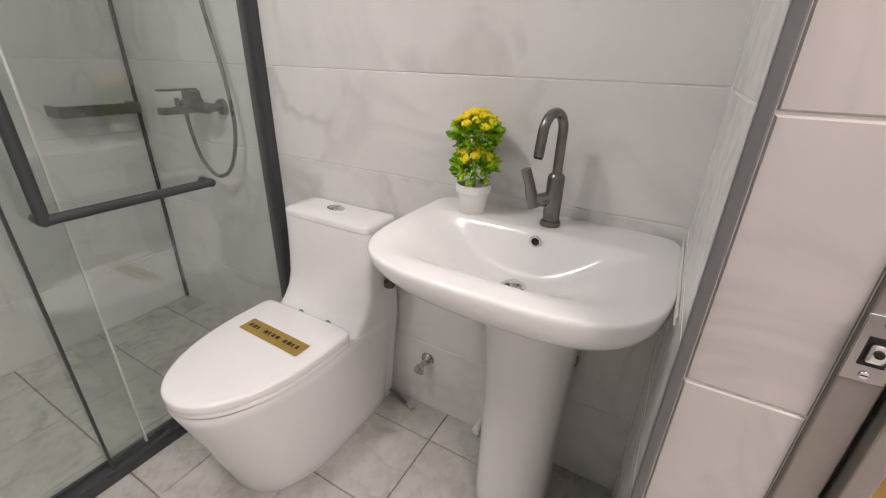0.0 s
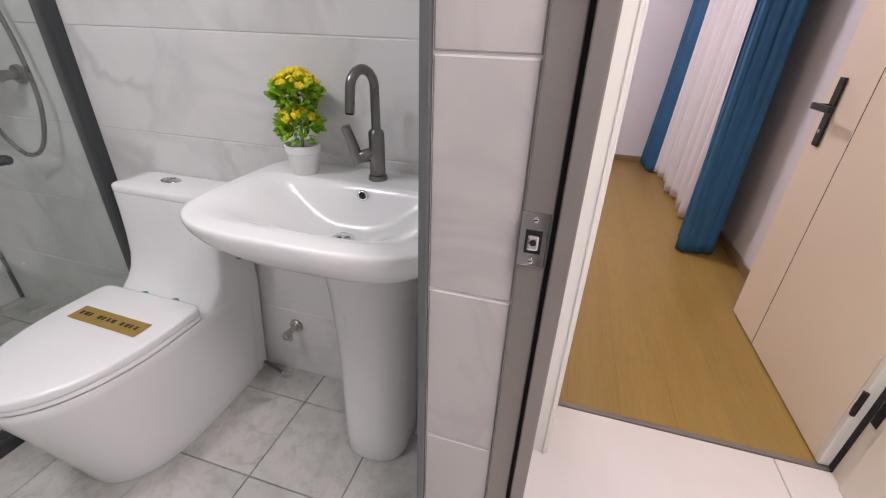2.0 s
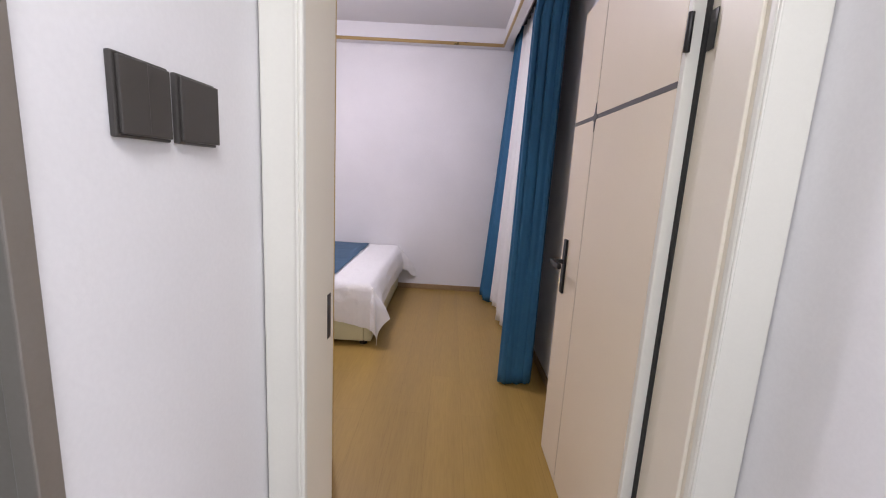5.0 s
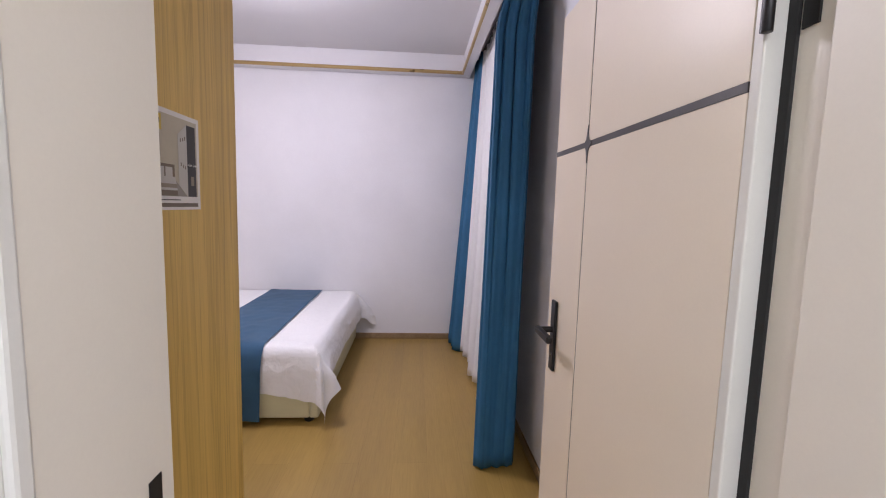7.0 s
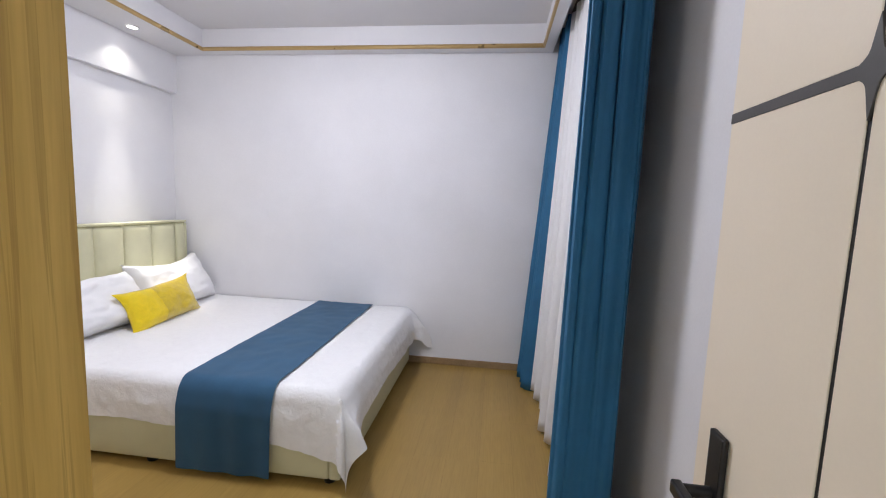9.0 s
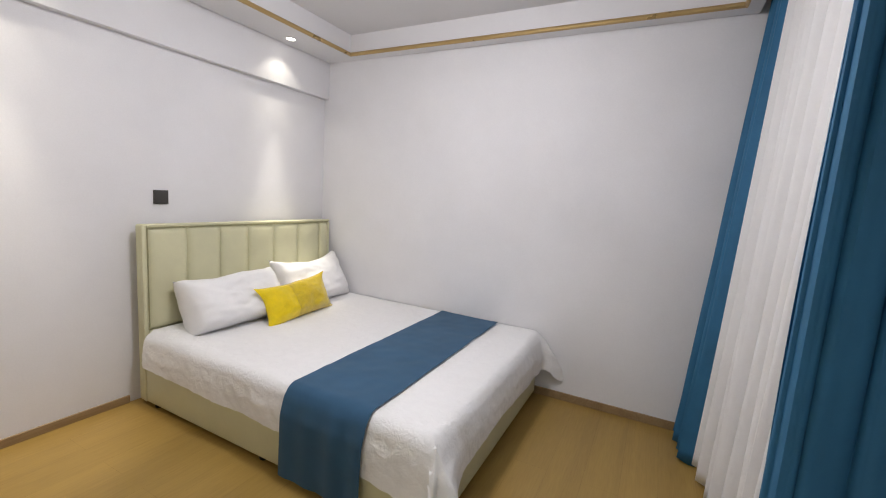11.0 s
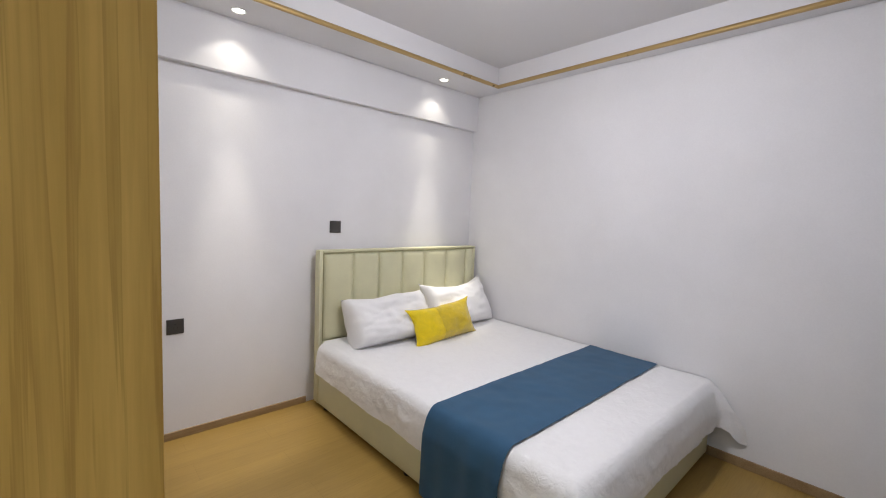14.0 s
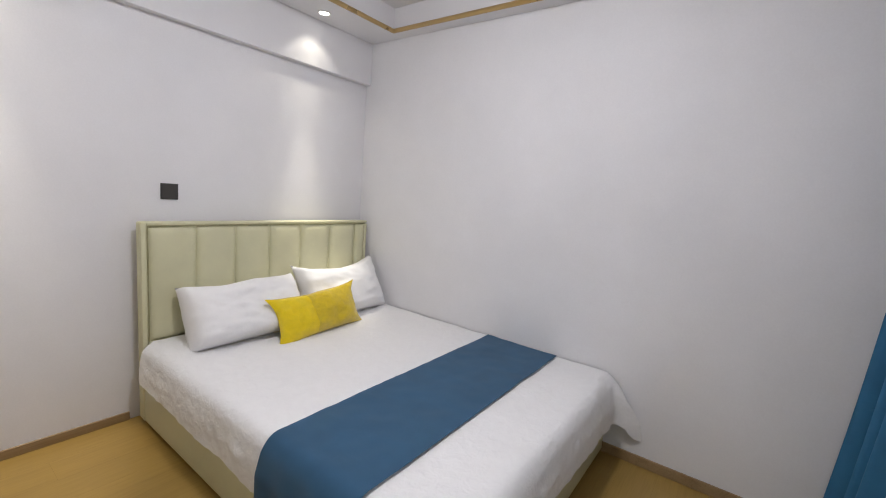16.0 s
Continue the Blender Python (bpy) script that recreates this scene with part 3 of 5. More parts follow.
def basin():
    t = thing("pedestal_basin", "white ceramic pedestal wash basin against the tiles", "basin", (-0.09, 1.1, BF))
    X, Y, A = -0.083, 1.06, 0.3255
    outer = [(0.34, 0.20, 0.2, 0.660), (0.50, 0.42, 0.3, 0.674), (0.68, 0.64, 0.75, 0.700), (0.82, 0.82, 0.95, 0.732), (0.91, 0.915, 1, 0.758), (0.96, 0.962, 1, 0.782), (0.988, 0.987, 1, 0.808), (0.998, 0.998, 1, 0.832), (1.0, 1.0, 1, 0.843), (0.9985, 0.9985, 1, 0.8480), (0.995, 0.994, 1, 0.8515), (0.988, 0.987, 1, 0.8533), (0.970, 0.968, 1, 0.8536), (0.958, 0.955, 0.985, 0.8537)]
    loops = [oval(X, Y, z, A * a, 0.311 * f, 0.184 * b, 3.7, 9, 96) for a, f, b, z in outer]
    rim = [(0.292, 0.230, 0.110, 0.8536), (0.284, 0.222, 0.102, 0.8534)]
    bowl = [(0.278 * (1 - 0.88 * u), 0.216 * (1 - 0.86 * u), 0.096 * (1 - 0.88 * u), 0.8530 - 0.106 * math.sin(u * math.pi / 2) ** 1.55) for u in np.linspace(0, 1, 15)]
    loops += [oval(X - 0.012 + 0.05 * (0.853 - z), 1.02, z, a, f, b, 2.3 + 2.3 * max(0, (z - 0.747) / 0.106) ** 2, 3 + 6 * max(0, (z - 0.747) / 0.106), 96) for a, f, b, z in rim + bowl]
    lift = lambda x: 0.38 * min(1, max(0, (-0.10 - x) / 0.28)) ** 1.5
    loops = [[(x, y, z if i >= len(outer) else 0.845 + (min(z, 0.845) - 0.845) * (0.74 - lift(x)) + max(0, z - 0.845)) for x, y, z in lp] for i, lp in enumerate(loops)]
    part("bowl", loft(loops), CERAMIC, t, smooth=42)
    ped = [(0.094, 0.112, BF), (0.098, 0.116, BF + 0.01), (0.097, 0.113, 0.05), (0.096, 0.108, 0.25), (0.100, 0.110, 0.45), (0.108, 0.12, 0.60), (0.115, 0.135, 0.68), (0.118, 0.14, 0.725)]
    part("pedestal", loft([oval(-0.041, 1.075, z, a + 0.010, f, 0.09, 2.6, 5, 48) for a, f, z in ped]), CERAMIC, t, smooth=True)
    ring = part("overflow_ring", tube([(X + 0.013 + 0.012 * math.cos(a), 1.090, 0.832 + 0.012 * math.sin(a)) for a in np.linspace(0, 2 * math.pi, 25)], 0.003, 8, ends=False), CHROME, t, "chrome overflow ring", smooth=True)
    part("overflow_hole", cyl((X + 0.013, 1.089, 0.832), (X + 0.013, 1.10, 0.832), 0.010, n=20), RUBBER, ring, "dark overflow hole")
    drain = part("drain", cyl((X, 0.995, 0.742), (X, 0.995, 0.7515), 0.03, n=32, bevel=0.002), CHROME, t, "round chrome pop-up drain", smooth=True)
    part("drain_cap", loft([[(X + r * math.cos(a), 0.995 + r * math.sin(a), z) for a in np.linspace(0, 2 * math.pi, 24, endpoint=False)] for r, z in ((0.022, 0.750), (0.022, 0.757), (0.018, 0.7595))]), CHROME, drain, smooth=True)
    return t


basin()
structure("basin_sealant", box(0.2395, 0.2443, 0.86, 1.243, 0.838, 0.856, bevel=0.002), WALL_GROUT, "white sealant bead between basin and wall", "sealant")


def faucet():
    t = thing("basin_faucet", "brushed gunmetal swan-neck basin faucet", "faucet", (-0.060, 1.166, 0.8535))
    x, y = -0.060, 1.166
    part("base", cyl((x, y, 0.8533), (x, y, 0.868), 0.027, 0.025, 32, 0.002), GUNMETAL, t, smooth=True)
    part("body", cyl((x, y, 0.868), (x, y, 0.985), 0.0215, n=32, bevel=0.002), GUNMETAL, t, smooth=True)
    part("collar", cyl((x, y, 0.985), (x, y, 0.992), 0.0205, 0.015, 32, 0.001), GUNMETAL, t, smooth=True)
    pts = [(x, y, 0.98), (x, y, 1.03), (x, y, 1.085)]
    for a in np.linspace(0, math.pi * 0.98, 16):
        pts.append((x - 0.012 + 0.012 * math.cos(a), y - 0.042 + 0.042 * math.cos(a), 1.095 + 0.045 * math.sin(a)))
    pts += [(x - 0.025, y - 0.087, 1.07), (x - 0.026, y - 0.09, 1.045)]
    part("spout", tube(pts, 0.0120, 20), GUNMETAL, t, smooth=True)
    part("aerator", cyl((x - 0.026, y - 0.09, 1.046), (x - 0.0265, y - 0.0905, 1.041), 0.0105, n=20), BLACK, t, "dark aerator", smooth=True)
    part("cartridge", cyl((x - 0.01, y - 0.004, 0.925), (x - 0.042, y - 0.022, 0.918), 0.019, 0.017, 24, 0.003), GUNMETAL, t, smooth=True)
    lever = curve([(x - 0.040, y - 0.022, 0.905), (x - 0.050, y - 0.027, 0.93), (x - 0.058, y - 0.033, 0.965), (x - 0.069, y - 0.040, 1.0)], 14)
    bm = tube(lever, lambda u: 0.019 - 0.006 * min(1, u * 1.6), 14)
    part("lever", bm, GUNMETAL, t, smooth=True)
    t.scale = (0.96, 0.96, 0.96)
    return t


faucet()


def flower_pot():
    t = thing("artificial_plant", "artificial plant with yellow flowers in a white pot", "plant", (-0.275, 1.145, 0.8535))
    x, y, z = -0.272, 1.150, 0.8536
    circ = lambda r, h: [(x + r * math.cos(a), y + r * math.sin(a), z + h) for a in np.linspace(0, 2 * math.pi, 36, endpoint=False)]
    part("pot", loft([circ(0.033, 0), circ(0.035, 0.002), circ(0.0415, 0.052), circ(0.0425, 0.055), circ(0.046, 0.058), circ(0.047, 0.077), circ(0.0455, 0.079), circ(0.041, 0.077), circ(0.039, 0.062)]), POT, t, smooth=40)
    part("stem", tube([(x, y, z + 0.055), (x + 0.002, y, z + 0.12), (x, y, z + 0.20)], 0.004, 8), DARK_LEAF, t)
    rnd = random.Random(5)

    def leaf(bm, c, d, s):
        d = Vector(d).normalized()
        side = d.cross(Vector((rnd.uniform(-1, 1), rnd.uniform(-1, 1), rnd.uniform(0.2, 1)))).normalized()
        nrm = d.cross(side)
        c = Vector(c)
        p = [c, c + d * s * 0.35 + side * s * 0.34 + nrm * s * 0.1, c + d * s * 0.8 + side * s * 0.26, c + d * s + nrm * -0.1 * s, c + d * s * 0.8 - side * s * 0.26, c + d * s * 0.35 - side * s * 0.34 + nrm * s * 0.1, c + d * s * 0.5 - nrm * s * 0.08]
        v = [bm.verts.new(q) for q in p]
        for i in range(6):
            bm.faces.new((v[i], v[(i + 1) % 6], v[6]))

    light, dark, flowers = bmesh.new(), bmesh.new(), []
    for cz, ry, count, lo in ((0.124, 0.053, 380, -0.45), (0.208, 0.055, 430, -0.85)):
        for i in range(count):
            d = Vector((rnd.gauss(0, 1), rnd.gauss(0, 1), rnd.uniform(lo, 1.0))).normalized()
            k = rnd.uniform(0.6, 1.02)
            c = Vector((x, y, z + cz)) + Vector((d.x * ry, d.y * ry, d.z * 0.040)) * k
            # darker green gets likelier from the top of each tuft downwards
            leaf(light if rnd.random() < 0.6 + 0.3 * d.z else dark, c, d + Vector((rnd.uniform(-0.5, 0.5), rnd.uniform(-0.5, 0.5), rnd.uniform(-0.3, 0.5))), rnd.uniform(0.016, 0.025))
        for i in range(20 if cz > 0.15 else 16):
            a = i * 2.4
            rr = math.sqrt((i + 0.6) / 20)
            flowers.append((x + ry * 1.0 * rr * math.cos(a), y + ry * 1.0 * rr * math.sin(a), z + cz + 0.055 - 0.036 * rr * rr))
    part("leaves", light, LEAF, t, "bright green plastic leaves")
    part("dark_leaves", dark, DARK_LEAF, t, "dark green plastic leaves")
    for c in flowers:
        bm = bmesh.new()
        c = Vector(c)
        out = (c - Vector((x, y, z + 0.13))).normalized()
        u = out.orthogonal().normalized()
        w = out.cross(u)
        spin = rnd.uniform(0, 6)
        for k in range(5):
            a = spin + k * 2 * math.pi / 5
            dirv = u * math.cos(a) + w * math.sin(a)
            bmesh.ops.create_icosphere(bm, subdivisions=1, radius=0.0072, matrix=Matrix.Translation(c + dirv * 0.0074 + out * rnd.uniform(0, 0.002)))
        bmesh.ops.create_icosphere(bm, subdivisions=1, radius=0.006, matrix=Matrix.Translation(c + out * 0.0035))
        part("flower", bm, PETAL, t, smooth=True)
    return t


flower_pot()


def stop_valve():
    t = thing("stop_valve", "chrome angle stop valve on the tiled wall", "valve", (-0.48, 1.24, 0.2))
    part("rosette", cyl((-0.462, 1.244, 0.2), (-0.462, 1.232, 0.2), 0.028, 0.022, 28, 0.002), STEEL, t, smooth=True)
    part("valve_body", cyl((-0.462, 1.235, 0.2), (-0.462, 1.185, 0.2), 0.0115, n=20, bevel=0.001), STEEL, t, smooth=True)
    part("outlet", cyl((-0.462, 1.195, 0.2), (-0.462, 1.195, 0.165), 0.0095, n=20, bevel=0.001), STEEL, t, smooth=True)
    part("handle", cyl((-0.462, 1.187, 0.2), (-0.462, 1.166, 0.2), 0.016, 0.0145, 10, 0.002), STEEL, t, smooth=30)
    h = thing("braided_hose", "short braided steel hose lying by the wall", "hose", (-0.6, 1.22, BF))
    part("hose", tube(curve([(-0.665, 1.215, BF + 0.035), (-0.61, 1.215, BF + 0.02), (-0.555, 1.205, BF + 0.012), (-0.515, 1.19, BF + 0.012)], 16), 0.0065, 10), GUNMETAL, h, smooth=True)
    part("nut", cyl((-0.525, 1.195, BF + 0.012), (-0.495, 1.183, BF + 0.012), 0.0105, n=6, bevel=0.001), CHROME, h)
    c = thing("pipe_stub", "short capped white plastic pipe by the basin pedestal", "pipe", (-0.215, 1.21, BF))
    part("pipe", cyl((-0.225, 1.244, 0.012), (-0.225, 1.205, 0.012), 0.011, n=20, bevel=0.001), POT, c, smooth=True)
    part("cap", cyl((-0.225, 1.206, 0.012), (-0.225, 1.186, 0.012), 0.0145, 0.0135, 20, 0.002), POT, c, smooth=True)
    w = thing("water_inlet", "brown water inlet fitting between toilet and basin", "pipe fitting", (-0.565, 1.24, 0.57))
    part("wall_plate", cyl((-0.562, 1.2435, 0.575), (-0.562, 1.232, 0.575), 0.032, 0.028, 24, 0.002), BRONZE, w, smooth=True)
    part("elbow", tube(curve([(-0.562, 1.235, 0.575), (-0.562, 1.19, 0.575), (-0.566, 1.168, 0.562), (-0.567, 1.16, 0.53)], 14), 0.016, 14), BRONZE, w, smooth=True)
    part("nut", cyl((-0.567, 1.16, 0.545), (-0.567, 1.16, 0.522), 0.020, n=6, bevel=0.001), BRONZE, w)
    p = thing("waste_pipe", "dull brass waste fitting under the basin", "pipe", (0.05, 1.2, 0.45))
    part("pipe", tube(curve([(0.05, 1.245, 0.42), (0.05, 1.215, 0.43), (0.052, 1.20, 0.47), (0.052, 1.20, 0.60)], 14), 0.011, 12), BRASS, p, smooth=True)
    part("fitting", cyl((0.05, 1.243, 0.42), (0.05, 1.21, 0.43), 0.018, n=8, bevel=0.002), BRASS, p, smooth=30)


stop_valve()


def shower_enclosure():
    t = thing("shower_enclosure", "sliding glass shower screen with charcoal metal frame", "shower screen", (-1.17, 0.5, BF))
    G = -1.170
    part("wall_profile", box(G - 0.03, G + 0.03, 1.205, 1.244, BF, 2.0, bevel=0.003), CHARCOAL, t)
    part("bottom_track", boxes((G - 0.032, G + 0.032, -0.775, 1.205, BF, BF + 0.036), (G - 0.032, G - 0.020, -0.775, 1.205, BF + 0.036, BF + 0.048), (G + 0.022, G + 0.032, -0.775, 1.205, BF + 0.036, BF + 0.046), bevel=0.002), CHARCOAL, t)
    part("top_rail", box(G - 0.032, G + 0.032, -0.775, 1.205, 1.95, 2.0, bevel=0.003), CHARCOAL, t)
    part("end_profile", box(G - 0.03, G + 0.03, -0.779, -0.745, BF + 0.048, 1.95, bevel=0.003), CHARCOAL, t)
    part("fixed_pane", box(G - 0.015, G - 0.007, -0.745, 0.568, BF + 0.036, 1.95, bevel=0.001), GLASS, t, "clear fixed glass pane").visible_shadow = False
    door = part("sliding_pane", box(G + 0.008, G + 0.016, 0.462, 1.205, BF + 0.037, 1.95, bevel=0.001), GLASS, t, "clear sliding glass pane")
    door.visible_shadow = False
    part("pane_seal", box(G + 0.006, G + 0.018, 0.455, 0.462, BF + 0.04, 1.95), CHARCOAL, door, "dark edge seal")
    part("pane_edge_seal", box(G - 0.017, G - 0.006, 0.568, 0.573, BF + 0.04, 1.95), POT, t, "pale edge seal")
    X = G + 0.062
    part("pull_bar", tube([(X, 0.512, 0.848), (X, 0.7, 0.848), (X, 0.93, 0.848), (X - 0.004, 0.944, 0.847)], 0.0135, 18), CHARCOAL, door, "charcoal towel bar handle", smooth=True)
    part("upright_bar", tube([(X, 0.512, 0.842), (X, 0.512, 1.0), (X, 0.512, 1.25)], 0.0145, 18), CHARCOAL, door, "charcoal upright pull handle", smooth=True)
    for y, z in ((0.512, 0.848), (0.938, 0.848), (0.512, 1.235)):
        part("standoff", cyl((G + 0.016, y, z), (X + 0.012, y, z), 0.0135, n=20, bevel=0.003), CHARCOAL, door, smooth=True)
    part("roller_guide", box(G + 0.0185, G + 0.03, 0.60, 0.63, BF + 0.036, BF + 0.056, bevel=0.003), GUNMETAL, t)
    return t


shower_enclosure()


def shower_mixer():
    t = thing("shower_mixer", "gunmetal wall shower mixer with hose", "shower mixer", (-1.5, 1.24, 1.03))
    z = 1.035
    for x in (-1.425, -1.575):
        part("flange", cyl((x, 1.244, z), (x, 1.228, z), 0.033, 0.030, 30, 0.003), GUNMETAL, t, smooth=True)
        part("union", cyl((x, 1.23, z), (x, 1.185, z), 0.016, n=20, bevel=0.002), GUNMETAL, t, smooth=True)
    part("body", cyl((-1.41, 1.175, z), (-1.595, 1.175, z), 0.021, n=28, bevel=0.004), GUNMETAL, t, smooth=True)
    part("lever_base", box(-1.535, -1.485, 1.150, 1.20, z + 0.015, z + 0.06, bevel=0.005), GUNMETAL, t)
    part("lever", box(-1.525, -1.495, 1.055, 1.195, z + 0.060, z + 0.068, bevel=0.002), GUNMETAL, t)
    part("spout", box(-1.53, -1.49, 1.045, 1.18, z - 0.022, z + 0.004, bevel=0.005), GUNMETAL, t)
    part("diverter", cyl((-1.51, 1.115, z), (-1.51, 1.115, z + 0.035), 0.008, n=16, bevel=0.001), GUNMETAL, t, smooth=True)
    pts = curve([(-1.51, 1.14, z - 0.02), (-1.515, 1.15, 0.93), (-1.515, 1.17, 0.83), (-1.455, 1.185, 0.765), (-1.365, 1.19, 0.81), (-1.308, 1.195, 0.95), (-1.318, 1.20, 1.12), (-1.375, 1.205, 1.35), (-1.41, 1.205, 1.55), (-1.43, 1.20, 1.75)], 70)
    part("hose", tube(pts, 0.0075, 12), GUNMETAL, t, "ribbed metal shower hose", smooth=True)
    h = part("hand_shower_bracket", box(-1.45, -1.41, 1.19, 1.244, 1.74, 1.80, bevel=0.006), GUNMETAL, t)
    s = thing("shower_shelf", "dark gunmetal corner shelf on the shower wall", "shelf", (-2.06, 1.05, 0.98))
    part("tray", box(-2.07, -1.95, 0.90, 1.20, 0.975, 0.985, bevel=0.002), GUNMETAL, s)
    part("rim", boxes((-1.957, -1.950, 0.90, 1.20, 0.985, 1.02), (-2.07, -1.957, 0.90, 0.907, 0.985, 1.02), (-2.07, -1.957, 1.193, 1.20, 0.985, 1.02), bevel=0.0015), GUNMETAL, s)


shower_mixer()


def strike_plate():
    t = thing("strike_plate", "steel strike plate with latch in the door frame", "strike plate", (0.388, 0.652, 0.99))
    plate = part("plate", box(0.3705, 0.4055, 0.6490, 0.6520, 0.953, 1.026, bevel=0.001), POLISHED, t)
    part("recess", box(0.3785, 0.3985, 0.6480, 0.6492, 0.972, 1.003), BLACK, plate, "dark latch recess")
    part("latch", box(0.381, 0.396, 0.6440, 0.6482, 0.977, 0.998, bevel=0.003), CHROME, t)
    part("latch_screw", cyl((0.3885, 0.6442, 0.9885), (0.3885, 0.6425, 0.9885), 0.004, n=16), BLACK, t, smooth=True)
    for z in (0.961, 1.017):
        s = part("screw", cyl((0.388, 0.6495, z), (0.388, 0.6475, z), 0.0042, n=16, bevel=0.0006), CHROME, t, smooth=True)
        part("screw_slot", box(0.3852, 0.3908, 0.6472, 0.6476, z - 0.0006, z + 0.0006), BLACK, s)


strike_plate()

# ---- corridor things ----


def switch(name, label, face, at, size=0.086, rockers=1, gap=0.012):
    """A wall plate. face 'x': it looks towards +x."""
    x, y, z = at
    t = thing(name, label, "switch", at)
    h = size / 2
    plate = part("plate", box(x, x + 0.008, y - h, y + h, z - h, z + h, bevel=0.002), PLATE, t)
    n = rockers
    for i in range(n):
        a, b = y - h + 0.004 + i * (size - 0.008) / n, y - h + 0.004 + (i + 1) * (size - 0.008) / n
        bm = box(x + 0.008, x + 0.0125, a + 0.0006, b - 0.0006, z - h + 0.004, z + h - 0.004, bevel=0.0015)
        for v in bm.verts:
            if v.co.x > x + 0.010:
                v.co.x += 0.004 * (0.5 + (v.co.y - (a + b) / 2) / (b - a)) * (1 if i == 0 else 0.4)
        part("rocker", bm, PLATE, t)
    return t


switch("wall_switch", "dark grey two-gang rocker switch on white wall", "x", (CX0, 0.818, 1.4405), 0.094, 2)
switch("wall_switch", "dark grey single rocker switch on white wall", "x", (CX0, 0.927, 1.4405), 0.094, 1)

# ---- bedroom door ----


def bedroom_door():
    t = tagged(new("door_1"), "open cream bedroom door with black inlay and handle", "door", "", "structure")
    t.location = (1.38, 1.38, 0)
    x0, x1, y0, y1, top = 1.362, 1.402, 1.378, 2.262, 2.09
    gy, gz = 1.994, 1.624
    w = 0.0035
    for a, b, c, d in ((y0 + 0.02, gy - w, 0.008, gz - 0.008), (y0 + 0.02, gy - w, gz + 0.008, top), (gy + w, y1, 0.008, gz - 0.008), (gy + w, y1, gz + 0.008, top)):
        part("panel", box(x0, x0 + 0.005, a, b, c, d, bevel=0.0012), DOOR_CREAM, t)
    part("core", box(x0 + 0.0045, x1, y0 + 0.012, y1 - 0.001, 0.008, top), DOOR_CREAM, t)
    part("hinge_edge", box(x0 - 0.001, x1, y0 - 0.004, y0 + 0.018, 0.008, top, bevel=0.003), CASING, t, "pale edge strip")
    part("vertical_inlay", box(x0 + 0.002, x0 + 0.0045, gy - w, gy + w, 0.008, top), BLACK, t, "thin black inlay")
    part("horizontal_inlay", boxes((x0 - 0.0008, x0 + 0.0045, y0 + 0.02, gy - 0.012, gz - 0.0078, gz + 0.0078), (x0 - 0.0008, x0 + 0.0045, gy + 0.012, y1, gz - 0.0078, gz + 0.0078)), PLATE, t, "dark grey inlay")
    bm = bmesh.new()
    rim = []
    tips = [(0, 0.055), (0.03, 0), (0, -0.055), (-0.03, 0)]
    for (a, b), (c, d) in zip(tips, tips[1:] + tips[:1]):
        for u in np.linspace(0, 1, 8, endpoint=False):
            k = 1 - 0.40 * math.sin(math.pi * u)
            rim.append(((a + (c - a) * u) * k, (b + (d - b) * u) * k))
    loft([[(x, gy + a, gz + b) for a, b in rim] for x in (x0 + 0.004, x0 - 0.0022)], bm=bm)
    part("star_inlay", bm, PLATE, t, "dark grey four-point star inlay")
    for z in (0.285, 1.735):
        h = part("hinge", cyl((x0 - 0.006, y0 - 0.012, z - 0.045), (x0 - 0.006, y0 - 0.012, z + 0.045), 0.0075, n=16, bevel=0.001), BLACK, t, "black butt hinge", smooth=True)
        part("door_leaf", box(x0 - 0.0035, x0 - 0.0008, y0 - 0.010, y0 + 0.006, z - 0.04, z + 0.04, bevel=0.0008), BLACK, h)
        part("frame_leaf", boxes((JR - 0.004, JR - 0.0005, 1.326, 1.352, z - 0.045, z + 0.045), bevel=0.0008), BLACK, h)
    plate = part("handle_plate", box(x0 - 0.011, x0 - 0.0005, 2.163, 2.205, 0.858, 1.110, bevel=0.003), BLACK, t, "black rectangular handle plate")
    hd = part("door_handle", tube([(x0 - 0.01, 2.184, 1.006), (x0 - 0.045, 2.184, 1.006), (x0 - 0.062, 2.184, 1.006)], 0.0105, 16), BLACK, t, "black lever handle", smooth=True)
    part("lever", box(x0 - 0.070, x0 - 0.052, 2.058, 2.196, 0.994, 1.018, bevel=0.004), BLACK, hd)
    part("key_cylinder", cyl((x0 - 0.011, 2.184, 0.915), (x0 - 0.014, 2.184, 0.915), 0.008, n=18), STEEL, plate, smooth=True)
    return t


bedroom_door()
structure("door_seal", box(JR - 0.006, JR + 0.002, 1.357, 1.3735, 0.0, 2.10), RUBBER, "dark rubber seal in the hinge gap", "seal")
structure("lock_keep", box(JL - 0.001, JL + 0.0015, 1.318, 1.345, 0.93, 1.05, bevel=0.0008), BLACK, "black lock keep in the door lining", "lock")

# ---- bedroom things ----


